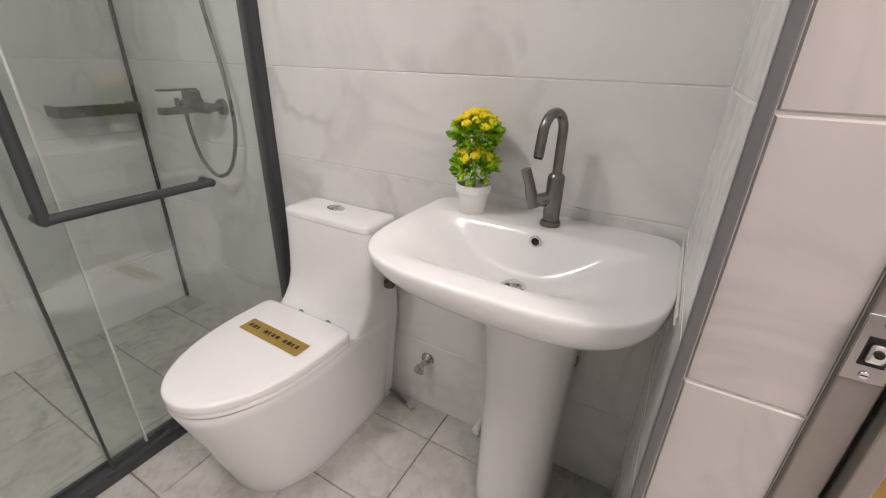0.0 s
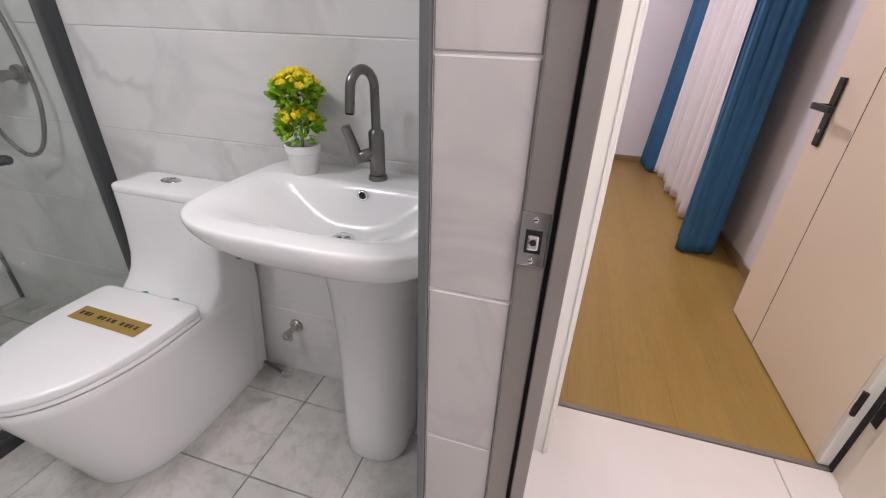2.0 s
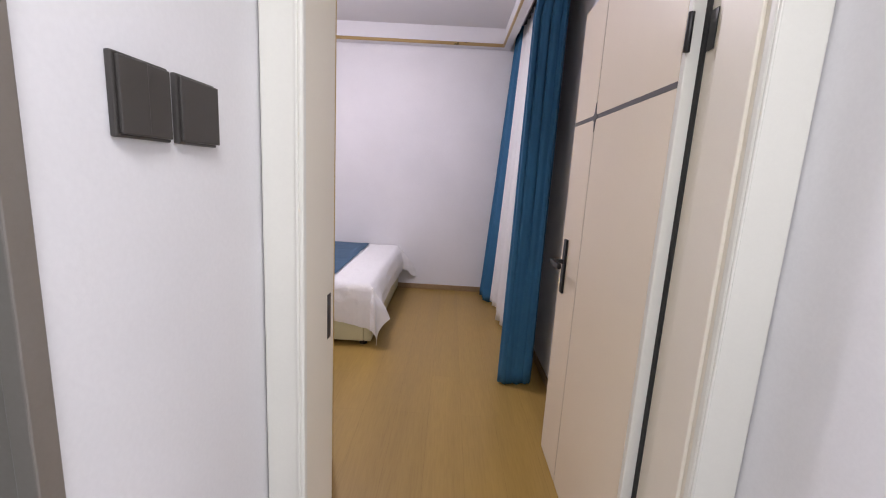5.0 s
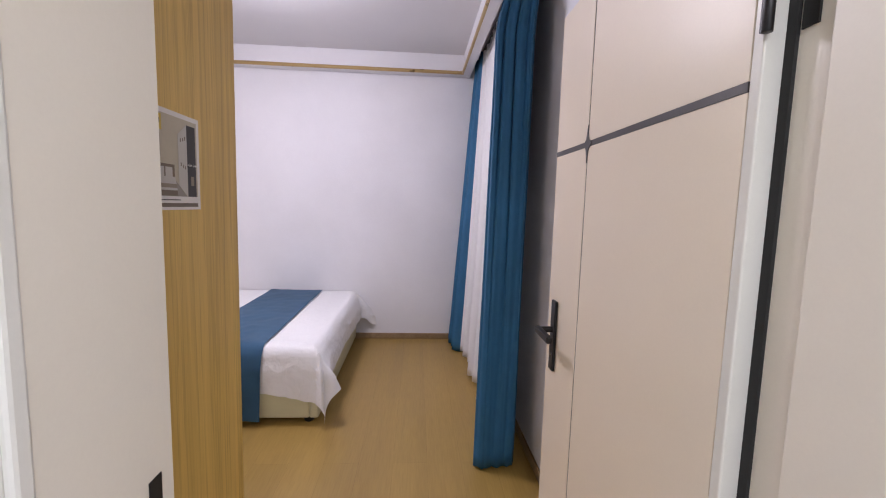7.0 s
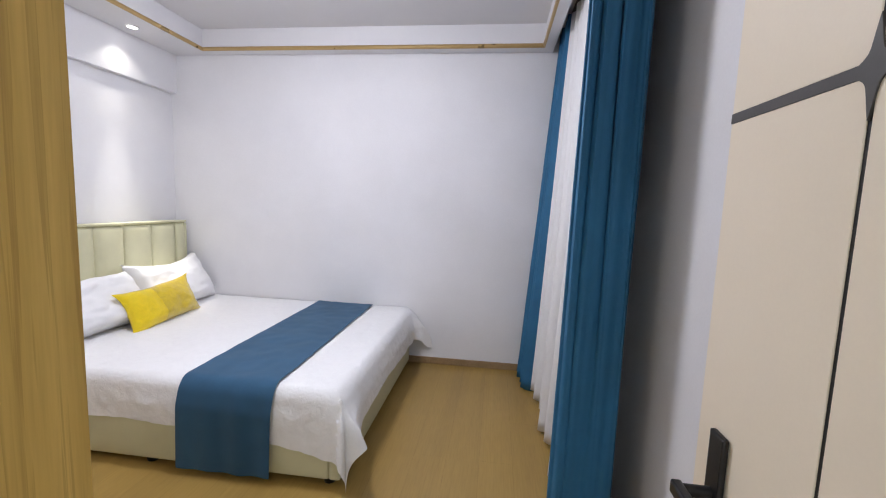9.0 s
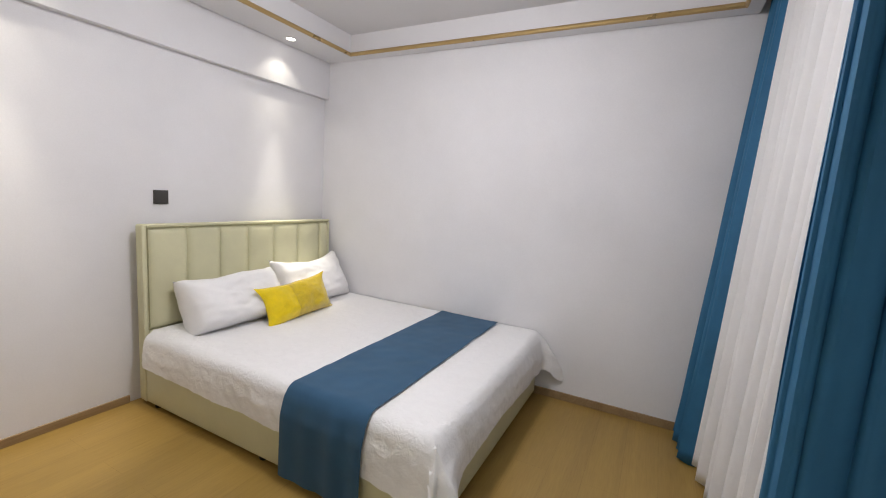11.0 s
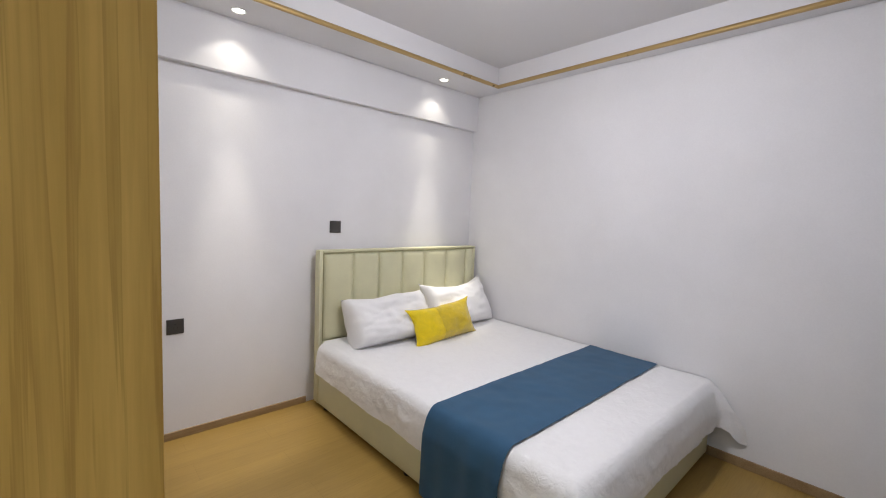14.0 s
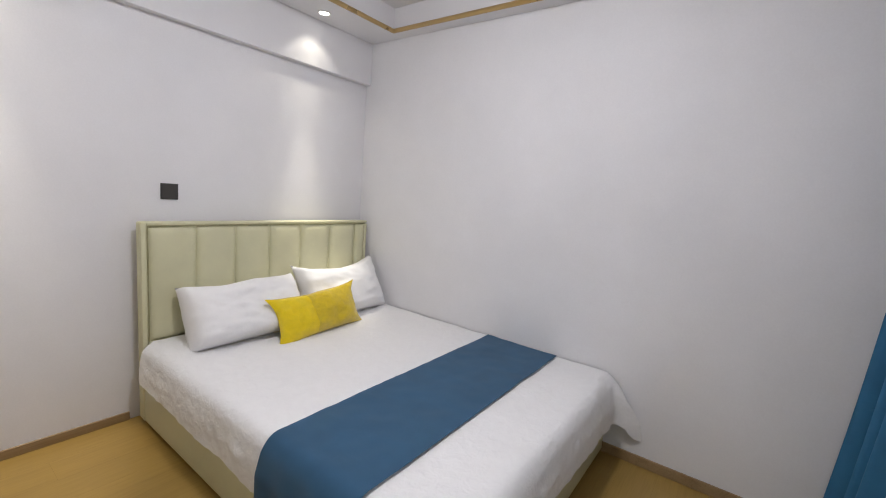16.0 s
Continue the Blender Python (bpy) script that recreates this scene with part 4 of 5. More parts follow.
def wardrobe():
    t = thing("wardrobe", "tall oak-veneer wardrobe with white doors", "wardrobe", (-0.86, 1.72, 0))
    X1, Y0, Y1, top = 0.323, 1.364, 2.068, 2.70
    part("side_panel", box(X1 - 0.018, X1, Y0, Y1, 0.0, top, bevel=0.0012), WARDROBE_WOOD, t, "oak veneer side panel")
    part("carcass", box(HX + 0.002, X1 - 0.018, Y0, Y1 - 0.022, 0.0, top), CASING, t)
    n = 4
    w = (X1 - HX - 0.024) / n
    for i in range(n):
        a, b = HX + 0.004 + i * w, HX + 0.004 + (i + 1) * w - 0.003
        for z0, z1, kind in ((0.07, 0.70, "low"), (0.703, 2.15, "tall"), (2.153, top - 0.02, "top")):
            d = part("door", box(a, b, Y1 - 0.021, Y1 - 0.002, z0, z1, bevel=0.0015), CASING, t, "flat white door")
            hx = (b - 0.045) if i % 2 == 0 else (a + 0.045)
            hz = {"low": 0.55, "tall": 1.20, "top": 2.30}[kind]
            L = 0.075 if kind != "tall" else 0.095
            part("pull_handle", boxes((hx - 0.006, hx + 0.006, Y1 + 0.020, Y1 + 0.032, hz - L, hz + L), (hx - 0.009, hx + 0.009, Y1 - 0.002, Y1 + 0.030, hz - L, hz - L + 0.026), (hx - 0.009, hx + 0.009, Y1 - 0.002, Y1 + 0.030, hz + L - 0.026, hz + L), bevel=0.003), BLACK, d, "black bracket handle")
    part("plinth", box(HX + 0.004, X1 - 0.018, Y1 - 0.055, Y1 - 0.0225, 0.0, 0.068), CASING, t)
    return t


wardrobe()


def poster():
    t = thing("poster", "printed photo sheet of a bedroom taped to wood", "poster", (0.323, 1.72, 1.51))
    x, ya, yb, za, zb = 0.3232, 1.578, 1.853, 1.406, 1.622
    W, H = yb - ya, zb - za

    def flat(name, u0, u1, v0, v1, material, layer, label="", skew=None):
        """A printed patch; u runs along the sheet, v up it, both from 0 to 1."""
        bm = bmesh.new()
        p = skew or [(u0, v0), (u1, v0), (u1, v1), (u0, v1)]
        loft([[(x + 0.0006 * layer + d, ya + a * W, za + b * H) for a, b in p] for d in (0, 0.0005)], bm=bm)
        return part(name, bm, material, t, label)

    flat("sheet", 0, 1, 0, 1, PAPER, 0, "white paper sheet")
    flat("photo", 0.03, 0.955, 0.14, 0.95, PRINT["wall"], 1, "faded photo of a room")
    flat("photo_side", 0, 0, 0, 0, PRINT["shade"], 2, "", [(0.03, 0.14), (0.15, 0.24), (0.20, 0.36), (0.20, 0.74), (0.03, 0.80)])
    flat("photo_curtain", 0.10, 0.14, 0.34, 0.76, PRINT["mid"], 3)
    flat("photo_floor", 0, 0, 0, 0, PRINT["floor"], 2, "", [(0.12, 0.14), (0.78, 0.14), (0.62, 0.30), (0.24, 0.30)])
    flat("photo_door", 0, 0, 0, 0, PRINT["pale"], 3, "", [(0.66, 0.26), (0.79, 0.14), (0.79, 0.90), (0.66, 0.78)])
    flat("photo_cabinet", 0.79, 0.925, 0.14, 0.90, PRINT["dark"], 3, "dark printed cabinet side")
    for u, v in ((0.69, 0.71), (0.725, 0.72), (0.755, 0.735), (0.69, 0.46), (0.725, 0.44), (0.755, 0.43)):
        flat("photo_knob", u, u + 0.010, v, v + 0.035, PRINT["mid"], 4)
    flat("photo_tag", 0.84, 0.885, 0.26, 0.36, PRINT["shade"], 4)
    flat("photo_headboard", 0.34, 0.60, 0.32, 0.46, PRINT["mid"], 3)
    flat("photo_pillow", 0.37, 0.455, 0.335, 0.43, PRINT["pale"], 4)
    flat("photo_pillow", 0.475, 0.565, 0.335, 0.43, PRINT["pale"], 4)
    flat("photo_bed", 0, 0, 0, 0, PRINT["pale"], 4, "", [(0.28, 0.20), (0.63, 0.20), (0.60, 0.335), (0.34, 0.335)])
    flat("photo_bed_base", 0.28, 0.63, 0.145, 0.20, PRINT["mid"], 4)
    flat("photo_blanket", 0, 0, 0, 0, PRINT["shade"], 5, "", [(0.29, 0.225), (0.625, 0.225), (0.615, 0.265), (0.305, 0.265)])
    flat("photo_picture", 0.335, 0.42, 0.52, 0.75, PRINT["shade"], 3)
    flat("photo_picture_top", 0.35, 0.405, 0.645, 0.725, PRINT["red"], 4)
    flat("photo_picture_low", 0, 0, 0, 0, PRINT["dark"], 4, "", [(0.345, 0.53), (0.415, 0.53), (0.39, 0.645), (0.37, 0.645)])
    flat("yellow_label", 0.03, 0.44, 0.78, 0.93, PRINT["yellow"], 4, "yellow label with dark name bars")
    for u, w in ((0.115, 0.028), (0.149, 0.022), (0.177, 0.03), (0.212, 0.026), (0.27, 0.026), (0.302, 0.012), (0.320, 0.028), (0.354, 0.028), (0.388, 0.024)):
        flat("name_bar", u, u + w, 0.838, 0.882, PRINT["ink"], 5)
    flat("footer_line", 0.30, 0.68, 0.098, 0.108, PRINT["ink"], 1)
    flat("footer_band", 0.04, 0.955, 0.03, 0.07, PRINT["mid"], 1)
    text = bpy.data.curves.new("colour_caption", "FONT")
    text.body, text.size, text.extrude = "color: Gray", 0.0085, 0.0001
    ob = new("caption", text)
    ob.parent = t
    ob.matrix_basis = Matrix.Translation(Vector((x + 0.0032, ya + 0.79 * W, za + 0.47 * H)) - t.location) @ Matrix(((0, 0, 1), (1, 0, 0), (0, 1, 0))).to_4x4()
    text.materials.append(PAPER)


poster()


def sheet_noise(x, y, z, s):
    return noise.noise(Vector((x * s, y * s, z * s)))


BX0, BX1, BY0, BY1, BT = -1.935, 0.252, 3.392, 5.10, 0.512


def bed():
    t = thing("bed", "double bed with sage cream leatherette frame and headboard", "bed", ((BX0 + BX1) / 2, 4.2, 0))
    part("side_rail", box(BX0, BX1 - 0.06, BY0, BY0 + 0.06, 0.034, 0.335, bevel=0.012), LEATHER, t, smooth=True)
    part("side_rail", box(BX0, BX1 - 0.06, BY1 - 0.06, BY1, 0.034, 0.335, bevel=0.012), LEATHER, t, smooth=True)
    part("foot_rail", box(BX1 - 0.06, BX1, BY0 + 0.0, BY1, 0.034, 0.335, bevel=0.012), LEATHER, t, smooth=True)
    part("slat_board", box(BX0, BX1 - 0.06, BY0 + 0.06, BY1 - 0.06, 0.20, 0.31), PIPING, t)
    for x in (BX0 + 0.07, (BX0 + BX1) / 2, BX1 - 0.07):
        for y in (BY0 + 0.05, BY1 - 0.05):
            part("foot", cyl((x, y, 0.0), (x, y, 0.036), 0.03, 0.034, 20, 0.003), BLACK, t, "black plastic foot", smooth=True)
    hx0, hx1 = BX0 - 0.085, BX0
    head = part("headboard", box(hx0, hx1 - 0.022, BY0, BY1 - 0.0, 0.03, 1.225, bevel=0.012), LEATHER, t, "upright headboard with padded channels", smooth=True)
    part("headboard_border", boxes((hx1 - 0.03, hx1 - 0.004, BY0, BY0 + 0.030, 0.03, 1.225), (hx1 - 0.03, hx1 - 0.004, BY0 + 0.030, BY1, 1.206, 1.225), (hx1 - 0.03, hx1 - 0.004, BY1 - 0.03, BY1, 0.03, 1.198), (hx1 - 0.03, hx1 - 0.004, BY0 + 0.030, BY1 - 0.03, 0.03, 0.515), bevel=0.006), LEATHER, head, smooth=True)
    part("piping", tube([(hx1 - 0.003, BY0 + 0.033, 0.52), (hx1 - 0.003, BY0 + 0.033, 1.200), (hx1 - 0.003, BY0 + 0.038, 1.204), (hx1 - 0.003, BY1 - 0.032, 1.204)], 0.0035, 8), PIPING, head, "olive piping")
    seams = [3.426, 3.688, 3.936, 4.180, 4.430, 4.700, 4.965, 5.070]
    for a, b in zip(seams, seams[1:]):
        loops = []
        for v in [0, 0.004, 0.012, 0.03, 0.07, 0.2, 0.5, 0.8, 0.93, 0.97, 0.988, 0.996, 1]:
            e = max(0.0, 1 - abs(2 * v - 1) ** 12) ** 0.6
            row = []
            for u in [0, 0.012, 0.035, 0.08, 0.18, 0.35, 0.5, 0.65, 0.82, 0.92, 0.965, 0.988, 1]:
                k = max(0.0, 1 - abs(2 * u - 1) ** 5) ** 0.7
                row.append((hx1 - 0.022 + 0.031 * k * e, a + 0.002 + (b - a - 0.004) * u, 0.517 + (1.203 - 0.517) * v))
            loops.append(row)
        part("channel_pad", loft(loops, ring=False), LEATHER, head, smooth=70)
    return t


bed()
mattress = thing("mattress", "thick white mattress hidden under the bedspread", "mattress", (-0.8, 4.2, 0.31))
part("mattress_block", box(BX0 + 0.02, BX1 - 0.005, BY0 + 0.02, BY1 - 0.005, 0.311, BT - 0.012, bevel=0.03), LINEN, mattress)


def drape(a, b, lift):
    """Where a point of a cloth lies that reaches a past the foot edge and b past the near edge of the bed (negative: on top)."""
    r = 0.058 + lift
    ex, ey = BX1 + 0.010, BY0 - 0.008

    def over(s):
        if s < -r:
            return s, 0.0
        arc = (s + r) / r
        if arc < math.pi / 2:
            return -r + r * math.sin(arc), -r * (1 - math.cos(arc))
        return 0.0, -(s + r - r * math.pi / 2) - r
    if a <= 0 or b <= 0:
        ox, dz1 = over(a)
        oy, dz2 = over(b)
        return ex + lift + ox, ey - lift - oy, BT + lift + dz1 + dz2
    d = math.hypot(a, b)
    th = math.atan2(b, a)
    o, dz = over(d)
    flare = 0.06 + 0.37 * (0.5 + 0.5 * math.cos(min(1.0, th / 0.8) * math.pi)) + 0.10 * max(0.0, math.sin((th - 0.8) * 4))
    out = 0.032 * min(1, d / 0.12) + d * flare * min(1, d / 0.15)
    return ex + lift + out * math.cos(th), ey - lift - out * math.sin(th), BT + lift + dz


def bedspread():
    t = thing("bedspread", "white cotton bedspread hanging over the bed sides", "bedspread", (-0.8, 4.2, BT))
    nx, ny = 150, 120
    loops = []
    for i in range(nx + 1):
        s = i / nx
        row = []
        for j in range(ny + 1):
            q = j / ny
            x_top = BX0 + 0.01
            along = (BX1 + 0.010) - x_top
            a = -along + s * (along + 0.235 + 0.012 * math.sin(q * 9) + 0.09 * max(0, (q - 0.84) / 0.16) ** 1.5)
            wide = BY1 + 0.030 - (BY0 - 0.008)
            k = min(1, max(0, (a + along) / along))
            hang = 0.205 + 0.045 * k + 0.085 * max(0, (k - 0.75) / 0.25) + 0.014 * sheet_noise(a, 0, 9, 3) + 0.004 * sheet_noise(a, 0, 4, 17)
            b = -wide + q * (wide + hang)
            x, y, z = drape(a, b, 0.0)
            if b > 0 and a <= 0:
                w = min(1, b / 0.12)
                y -= w * (0.018 + 0.012 * sheet_noise(a, b * 0.4, 3, 7) + 0.006 * sheet_noise(a, b, 1, 20) + 0.003 * sheet_noise(a, b, 6, 40))
            if a > 0 and b <= 0:
                w = min(1, a / 0.12)
                x += 0.43 * a * min(1, a / 0.15) * math.exp(b / 0.09)
                x += w * (0.032 + 0.012 * sheet_noise(0.5, b, 7, 7) + 0.006 * sheet_noise(a, b, 2, 22) + 0.002 * sheet_noise(a, b, 6, 45))
            if a > 0 and b < -wide + 0.10:
                u = 1 - (b + wide) / 0.10
                w = math.sin(u * math.pi / 2) ** 2 * (min(1.0, a / 0.235)) ** 1.1
                x += w * (0.19 + 0.022 * math.sin(b * 110 + a * 22) - 0.05 * max(0, a / 0.235 - 0.75) * 4)
                z -= 0.10 * w * w
                y -= 0.022 * w * math.sin(a * 34 + b * 30)
            head = max(0, 1 - (a + along) / 0.35)
            z += (0.004 * sheet_noise(x, y, 0, 5) + 0.003 * sheet_noise(x, y, 4, 13)) * (1 if a < 0 and b < 0 else 0.3) + 0.012 * head * (1 if b < -0.05 else 0)
            row.append((x, y, z))
        loops.append(row)
    part("cloth", loft(loops, ring=False), LINEN, t, smooth=True)


bedspread()


def bed_runner():
    t = thing("bed_runner", "teal blue cloth runner across the bed foot", "bed runner", (-0.3, 4.2, BT))
    nx, ny = 30, 110
    loops = []
    wide = BY1 + 0.028 - (BY0 - 0.008)
    for i in range(nx + 1):
        row = []
        for j in range(ny + 1):
            q = j / ny
            b = -wide + q * (wide + 0.455)
            skew = max(0.0, min(1.0, -b / wide))
            x = -0.612 + 0.522 * i / nx - 0.012 * skew - (0.0 if b < 0 else 0.03 * b)
            X, y, z = drape(x - (BX1 + 0.010), b, 0.013)
            if b > 0:
                y -= min(1, b / 0.12) * (0.028 + 0.008 * sheet_noise(x, 0, 3, 9) + 0.004 * math.sin(x * 40))
            z += 0.004 * sheet_noise(x, y, 0, 5) + 0.003 * sheet_noise(x, y, 4, 13) if b < 0 else 0.0
            row.append((x, y, max(z, 0.02)))
        loops.append(row)
    bm = loft(loops, ring=False)
    bmesh.ops.recalc_face_normals(bm, faces=bm.faces)
    part("cloth", bm, RUNNER, t, smooth=True)


bed_runner()


def pillow_mesh(w, h, d, seed, pinch=0.035, rounding=0.05, puff=0.40, square=3.0, slump=0.0):
    """A stuffed pillow lying on its back: w along x, h along y."""
    n = 30
    bm = bmesh.new()
    for side in (1, -1):
        rows = []
        for i in range(n + 1):
            row = []
            for j in range(n + 1):
                u, v = -1 + 2 * i / n, -1 + 2 * j / n
                x = w / 2 * u * (1 - pinch * (1 - v * v) * u * u) * (1 - rounding * (u * v) ** 4)
                y = h / 2 * v * (1 - pinch * (1 - u * u) * v * v) * (1 - rounding * (u * v) ** 4)
                k = (max(0.0, 1 - abs(u) ** square) * max(0.0, 1 - abs(v) ** (square - 0.3))) ** puff * (1.06 - 0.22 * v)
                wr = 0.10 * noise.noise(Vector((u * 2.2 + seed, v * 2.2, side))) + 0.05 * noise.noise(Vector((u * 6 + seed, v * 5, side * 3)))
                sag = -slump * h * (1 - u * u) * max(0.0, v) + 0.05 * h * max(0.0, v) * noise.noise(Vector((u * 1.6 + seed, 4.0, seed)))
                pleat = 0.10 * (1 - k) * math.sin(u * 17 + seed + 3 * v) * abs(v) + 0.08 * (1 - k) * math.sin(v * 13 + seed) * abs(u)
                row.append((x, y + sag, side * d / 2 * k * (1 + wr * 1.7 + pleat)))
            rows.append(row)
        loft(rows if side > 0 else [r[::-1] for r in rows], ring=False, bm=bm)
    bmesh.ops.remove_doubles(bm, verts=bm.verts, dist=0.0008)
    return bm


def pillow(name, label, w, h, d, m, material, seed, **shape):
    t = thing(name, label, "pillow", m.translation[:])
    bm = pillow_mesh(w, h, d, seed, **shape)
    bmesh.ops.transform(bm, matrix=m, verts=bm.verts)
    return t, part("cover", bm, material, t, smooth=70)


def leaning(x, y, z, lean, yaw, roll=0):
    """Upright pillow: its width along y, face towards +x, leaning back."""
    return Matrix.Translation((x, y, z)) @ Matrix.Rotation(radians(yaw), 4, "Z") @ Matrix.Rotation(radians(90), 4, "Z") @ Matrix.Rotation(radians(90 - lean), 4, "X") @ Matrix.Rotation(radians(roll), 4, "Z")


pillow("pillow", "plump white cotton pillow leaning on the headboard", 0.73, 0.40, 0.31, leaning(-1.735, 3.895, 0.680, 30, -5, 3), PILLOW, 1.3, pinch=0.03, rounding=0.01, puff=0.31, square=3.8, slump=0.06)
pillow("pillow", "white cotton pillow propped in the corner", 0.80, 0.46, 0.28, leaning(-1.765, 4.70, 0.705, 24, 4, 1), PILLOW, 7.9, pinch=0.07, rounding=-0.06, puff=0.38, square=3.0, slump=0.12)
cushion, cover = pillow("cushion", "yellow satin lumbar cushion with brocade panel", 0.72, 0.315, 0.17, leaning(-1.52, 4.305, 0.640, 22, 4, 2), YELLOW, 3.1, pinch=0.10, rounding=-0.07, puff=0.55, square=2.3, slump=0.03)


def brocade_panel():
    """The ochre half that wraps over the satin of the cushion."""
    bm = pillow_mesh(0.724, 0.319, 0.178, 3.1, pinch=0.10, rounding=-0.07, puff=0.55, square=2.3, slump=0.03)
    drop = [f for f in bm.faces if f.calc_center_median().x < -0.09]
    bmesh.ops.delete(bm, geom=drop, context="FACES")
    bmesh.ops.transform(bm, matrix=leaning(-1.52, 4.305, 0.640, 22, 4, 2), verts=bm.verts)
    part("brocade_panel", bm, OCHRE, cushion, "ochre brocade panel", smooth=70)


brocade_panel()


def curtain(name, label, path, z0, z1, gather, material, seed, taper=0.2, lean=0.0, pleat=0.0):
    """A hanging curtain along a line of plan points; gathered towards x = gather at the top."""
    t = thing(name, label, "curtain", (path[0][0], path[0][1], z0))
    line = curve([(x, y, 0) for x, y in path], len(path) * 8)
    loops = []
    for k in range(41):
        v = k / 40
        z = z0 + (z1 - z0) * v
        row = []
        for i, p in enumerate(line):
            pull = max(0.0, (v - 1 + taper) / taper) ** (1.5 if taper < 1 else 1.0) * (0.85 if taper < 1 else 0.72)
            x = p.x + (gather - p.x) * pull
            n1 = noise.noise(Vector((i * 0.12 + seed, v * 2.0, seed)))
            flare = 1 - v
            fold = math.sin(i * 0.52 + 0.5 * n1) + 0.45 * math.sin(i * 1.13 + 1.7)
            depth = pleat * (0.25 + 0.75 * v)
            x += lean * v + 0.4 * depth * fold
            row.append((x + 0.016 * n1 * (0.3 + flare), p.y + depth * fold + 0.014 * noise.noise(Vector((i * 0.1, v * 1.6 + 5, seed))) * (0.3 + flare), z + (0.012 * noise.noise(Vector((i * 0.3, seed, 2))) if k == 0 else 0)))
        loops.append(row)
    ob = part("cloth", loft(loops, ring=False), material, t, smooth=True)
    md = ob.modifiers.new("thickness", "SOLIDIFY")
    md.thickness = 0.003
    return t


def zigzag(y0, y1, x0, x1, n):
    return [((x0 if i % 2 else x1) + 0.02 * math.sin(i * 2.3), y0 + (y1 - y0) * i / n) for i in range(n + 1)]


curtain("curtain", "teal blue floor-length curtain drawn to one side", [(1.455, 3.10), (1.44, 3.01), (1.418, 2.935), (1.39, 2.905), (1.345, 2.903), (1.30, 2.895), (1.255, 2.888), (1.225, 2.89), (1.217, 2.915), (1.244, 2.955), (1.266, 2.975), (1.25, 3.0), (1.246, 3.03), (1.276, 3.05), (1.294, 3.07), (1.273, 3.09), (1.268, 3.115), (1.304, 3.13), (1.31, 3.155), (1.29, 3.175), (1.296, 3.205), (1.35, 3.23), (1.45, 3.28)], 0.012, 2.86, 1.47, CURTAIN, 1.7, lean=0.022, pleat=0.013)
curtain("curtain", "teal blue floor-length curtain bunched in the corner", zigzag(4.70, 5.10, 1.235, 1.40, 7), 0.012, 2.86, 1.50, CURTAIN, 6.2, 1.0, pleat=0.006)
curtain("sheer_curtain", "white sheer curtain hanging behind the blue curtains", zigzag(3.15, 4.80, 1.335, 1.47, 22), 0.02, 2.86, 1.50, SHEER, 9.4, 1.0)
rail = thing("curtain_rail", "dark curtain rail hidden in the ceiling recess", "curtain rail", (1.47, 4.0, 2.87))
part("rail", box(1.455, 1.50, 2.9, 5.12, 2.86, 2.898, bevel=0.003), BLACK, rail)

switch("wall_switch", "dark grey single switch above the headboard", "x", (HX, 3.590, 1.399), 0.096, 1)


def socket():
    t = thing("wall_socket", "dark grey power socket on the white wall", "socket", (HX, 2.482, 0.748))
    y0, y1, z0, z1 = 2.434, 2.530, 0.700, 0.796
    p = part("plate", box(HX, HX + 0.009, y0, y1, z0, z1, bevel=0.002), PLATE, t)
    part("face", box(HX + 0.009, HX + 0.0105, y0 + 0.010, y1 - 0.010, z0 + 0.010, z1 - 0.010, bevel=0.0006), PLATE, t)
    for dy, dz, w, h in ((-0.012, -0.008, 0.002, 0.010), (0.012, -0.008, 0.002, 0.010), (0, 0.016, 0.010, 0.002)):
        part("slot", box(HX + 0.0104, HX + 0.0112, 2.482 + dy - w / 2, 2.482 + dy + w / 2, 0.748 + dz - h / 2, 0.748 + dz + h / 2), RUBBER, p, "dark socket slot")


socket()


def downlight(y):
    t = thing("downlight", "small round recessed spotlight in the ceiling border", "spotlight", (-1.885, y, SOFFIT), "spotlights along the headboard wall")
    ring = [[(-1.885 + r * math.cos(a), y + r * math.sin(a), z) for a in np.linspace(0, 2 * math.pi, 32, endpoint=False)] for r, z in ((0.047, SOFFIT - 0.0005), (0.047, SOFFIT - 0.004), (0.040, SOFFIT - 0.006), (0.036, SOFFIT - 0.003), (0.034, SOFFIT - 0.001))]
    part("ring", loft(ring, False, False), POT, t, smooth=True)
    part("lens", cyl((-1.885, y, SOFFIT - 0.0005), (-1.885, y, SOFFIT - 0.003), 0.0335, n=28), SPOT_GLOW, t, "glowing lens")


downlight(2.805)
downlight(4.525)


def ceiling_lamp(name, label, x, y, z, r):
    t = thing(name, label, "ceiling lamp", (x, y, z))
    ring = lambda q, h: [(x + q * math.cos(a), y + q * math.sin(a), z + h) for a in np.linspace(0, 2 * math.pi, 48, endpoint=False)]
    part("housing", loft([ring(r, 0), ring(r, -0.03), ring(r * 0.985, -0.034)], True, True), POT, t, smooth=True)
    part("diffuser", loft([ring(r * 0.95, -0.035), ring(r * 0.94, -0.046), ring(r * 0.85, -0.052)], True, True), LAMP_GLOW, t, "glowing white diffuser", smooth=True)


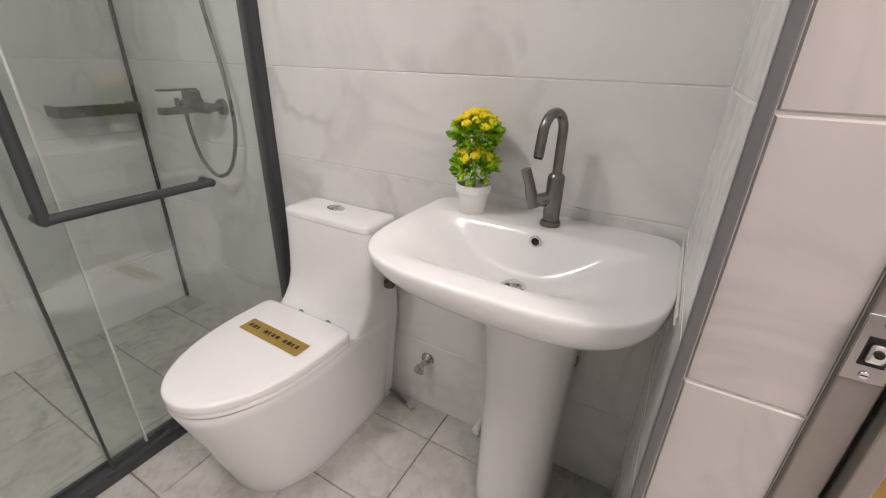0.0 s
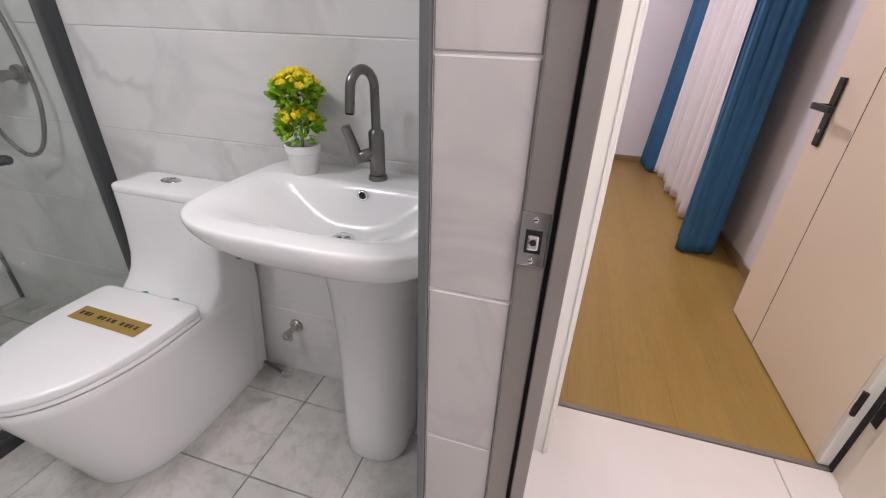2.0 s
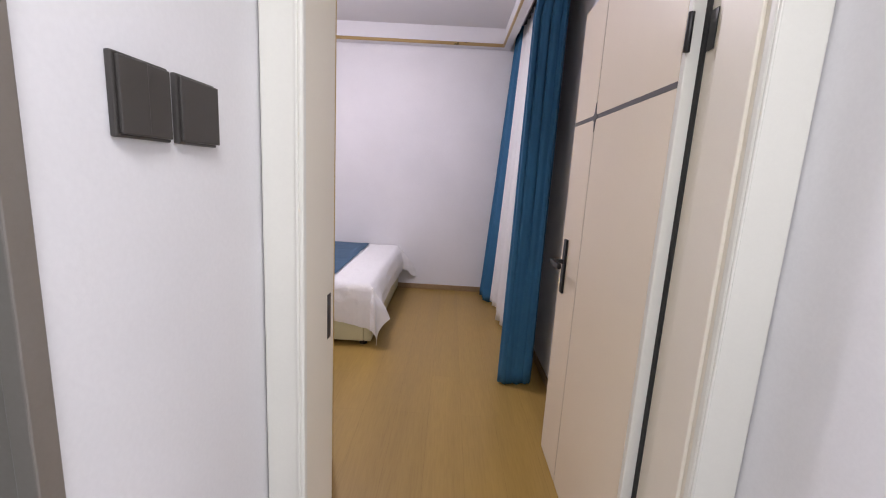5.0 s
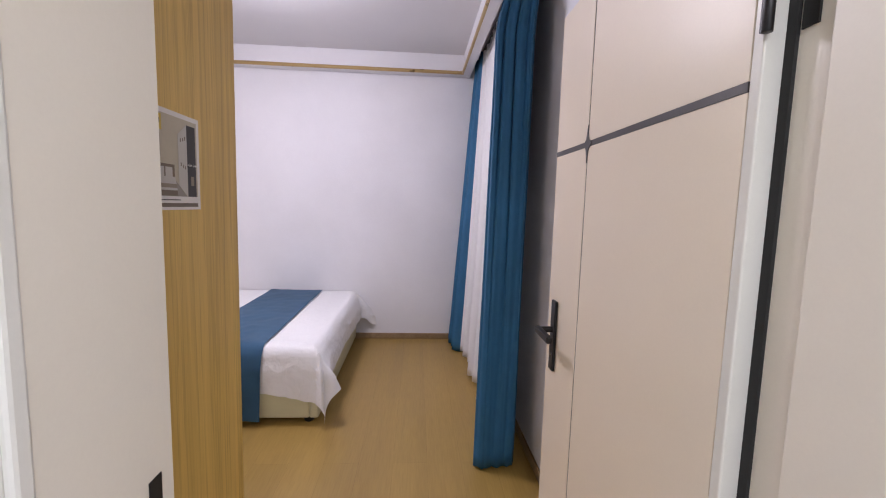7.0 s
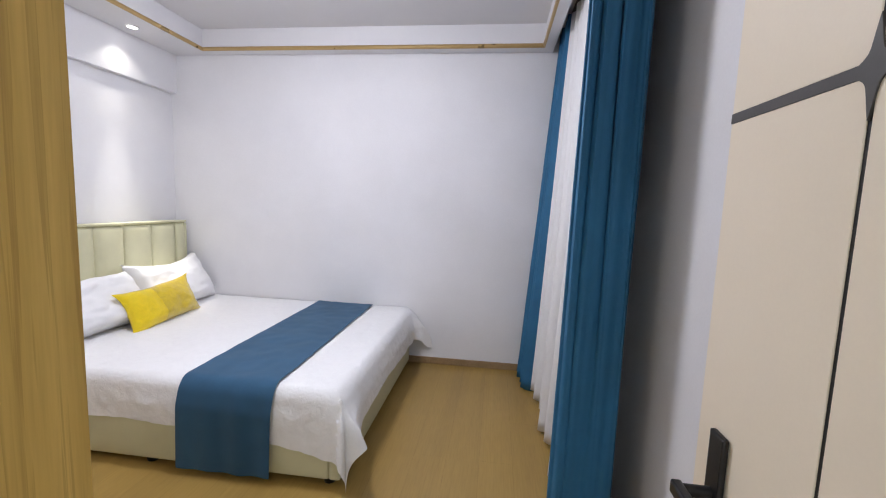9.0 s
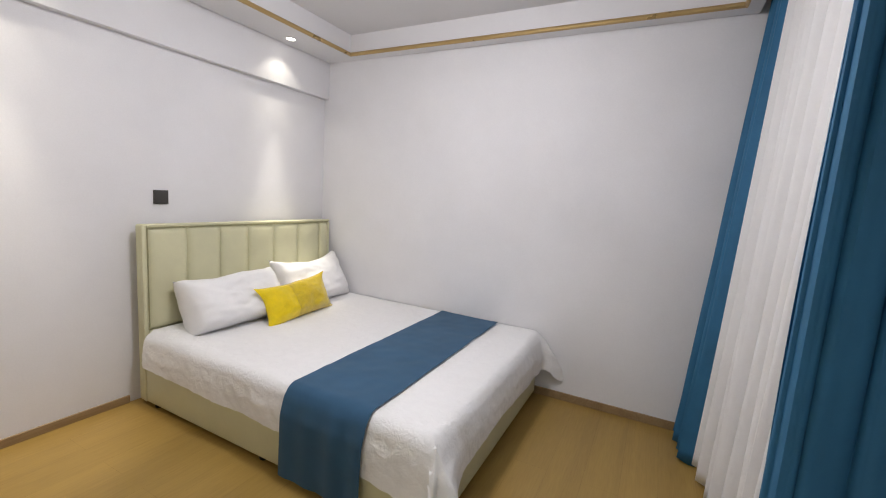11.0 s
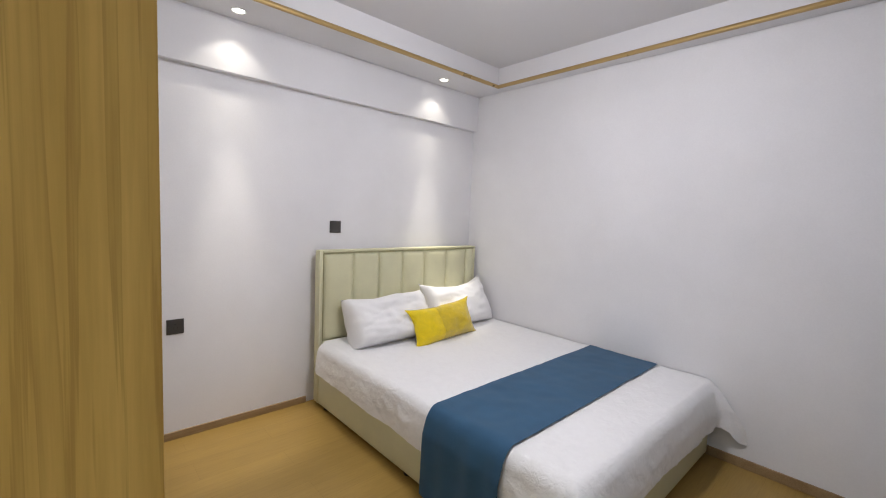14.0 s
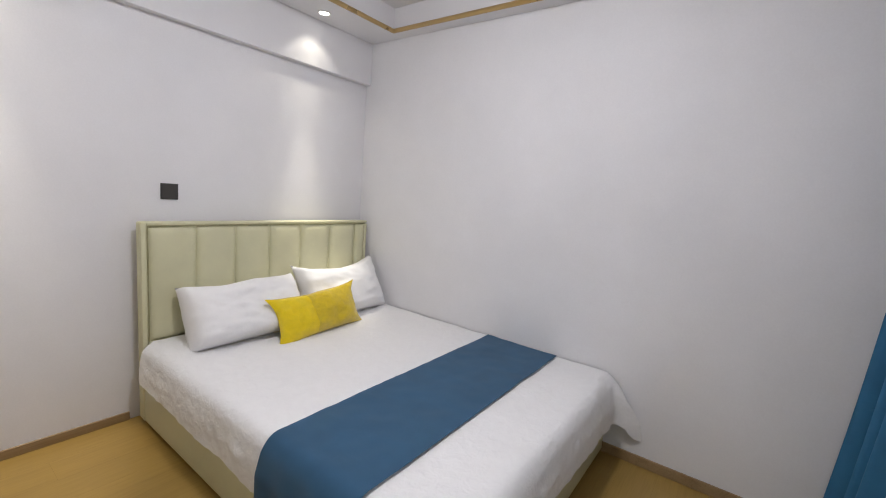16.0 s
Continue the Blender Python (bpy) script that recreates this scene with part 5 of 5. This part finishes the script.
ceiling_lamp("ceiling_lamp", "round white flush lamp on the bedroom ceiling", -0.18, 3.42, HIGH, 0.20)
ceiling_lamp("ceiling_lamp", "round white flush lamp on the bathroom ceiling", -0.80, 0.25, 2.32, 0.14)
ceiling_lamp("ceiling_lamp", "round white flush lamp on the corridor ceiling", 0.97, 0.05, 2.45, 0.15)

# ---- tiles ----


def joints(lo, hi, start, step):
    """Joint places from lo to hi, on a grid through start."""
    k = math.ceil((lo - start) / step + 0.02)
    out = [lo]
    while start + k * step < hi - 0.02:
        out.append(start + k * step)
        k += 1
    return out + [hi]


FX, FYJ = joints(-2.075, 0.255, -0.367, 0.3065), joints(-0.78, 1.246, 0.797, 0.3065)
lay_tiles(bath_floor, "floor_tile", (0, 0, BF - 0.008), (1, 0, 0), (0, 1, 0), FX, FYJ, FLOOR_TILE, 0.003)
WZ = joints(-0.04, 2.32, 0.884, 0.3085)
lay_tiles(wall_sink, "wall_tile", (0, 1.252, 0), (1, 0, 0), (0, 0, 1), [-2.07, -1.17, 0.2525], WZ, MARBLE, 0.002, 0.008)
lay_tiles(wall_shower, "wall_tile", (-2.078, 0, 0), (0, 1, 0), (0, 0, 1), joints(-0.78, 1.244, 1.244, 0.6), WZ, MARBLE, 0.002)
lay_tiles(wall_bath_back, "wall_tile", (0, -0.78, 0), (-1, 0, 0), (0, 0, 1), joints(-0.2525, 2.07, 2.07, 0.6), WZ, MARBLE, 0.002)
lay_tiles(wall_bath_door, "wall_tile", (0.2525, 0, 0), (0, -1, 0), (0, 0, 1), [-1.244, -0.6685], WZ, MARBLE, 0.002)
lay_tiles(wall_bath_door, "wall_tile", (0.2525, 0, 0), (0, -1, 0), (0, 0, 1), [0.25, 0.77], WZ, MARBLE, 0.002)
lay_tiles(reveal, "wall_tile", (0, 0.668, 0), (1, 0, 0), (0, 0, 1), [0.250, 0.372], joints(0.0, 2.1, 0.884, 0.3085), REVEAL_TILE, 0.003)
lay_tiles(hall_floor, "floor_tile", (0, 0, -0.008), (1, 0, 0), (0, 1, 0), joints(0.43, 1.50, 1.235, 0.8), joints(-1.6, 1.36, 1.36, 0.8), HALL_TILE, 0.0025)
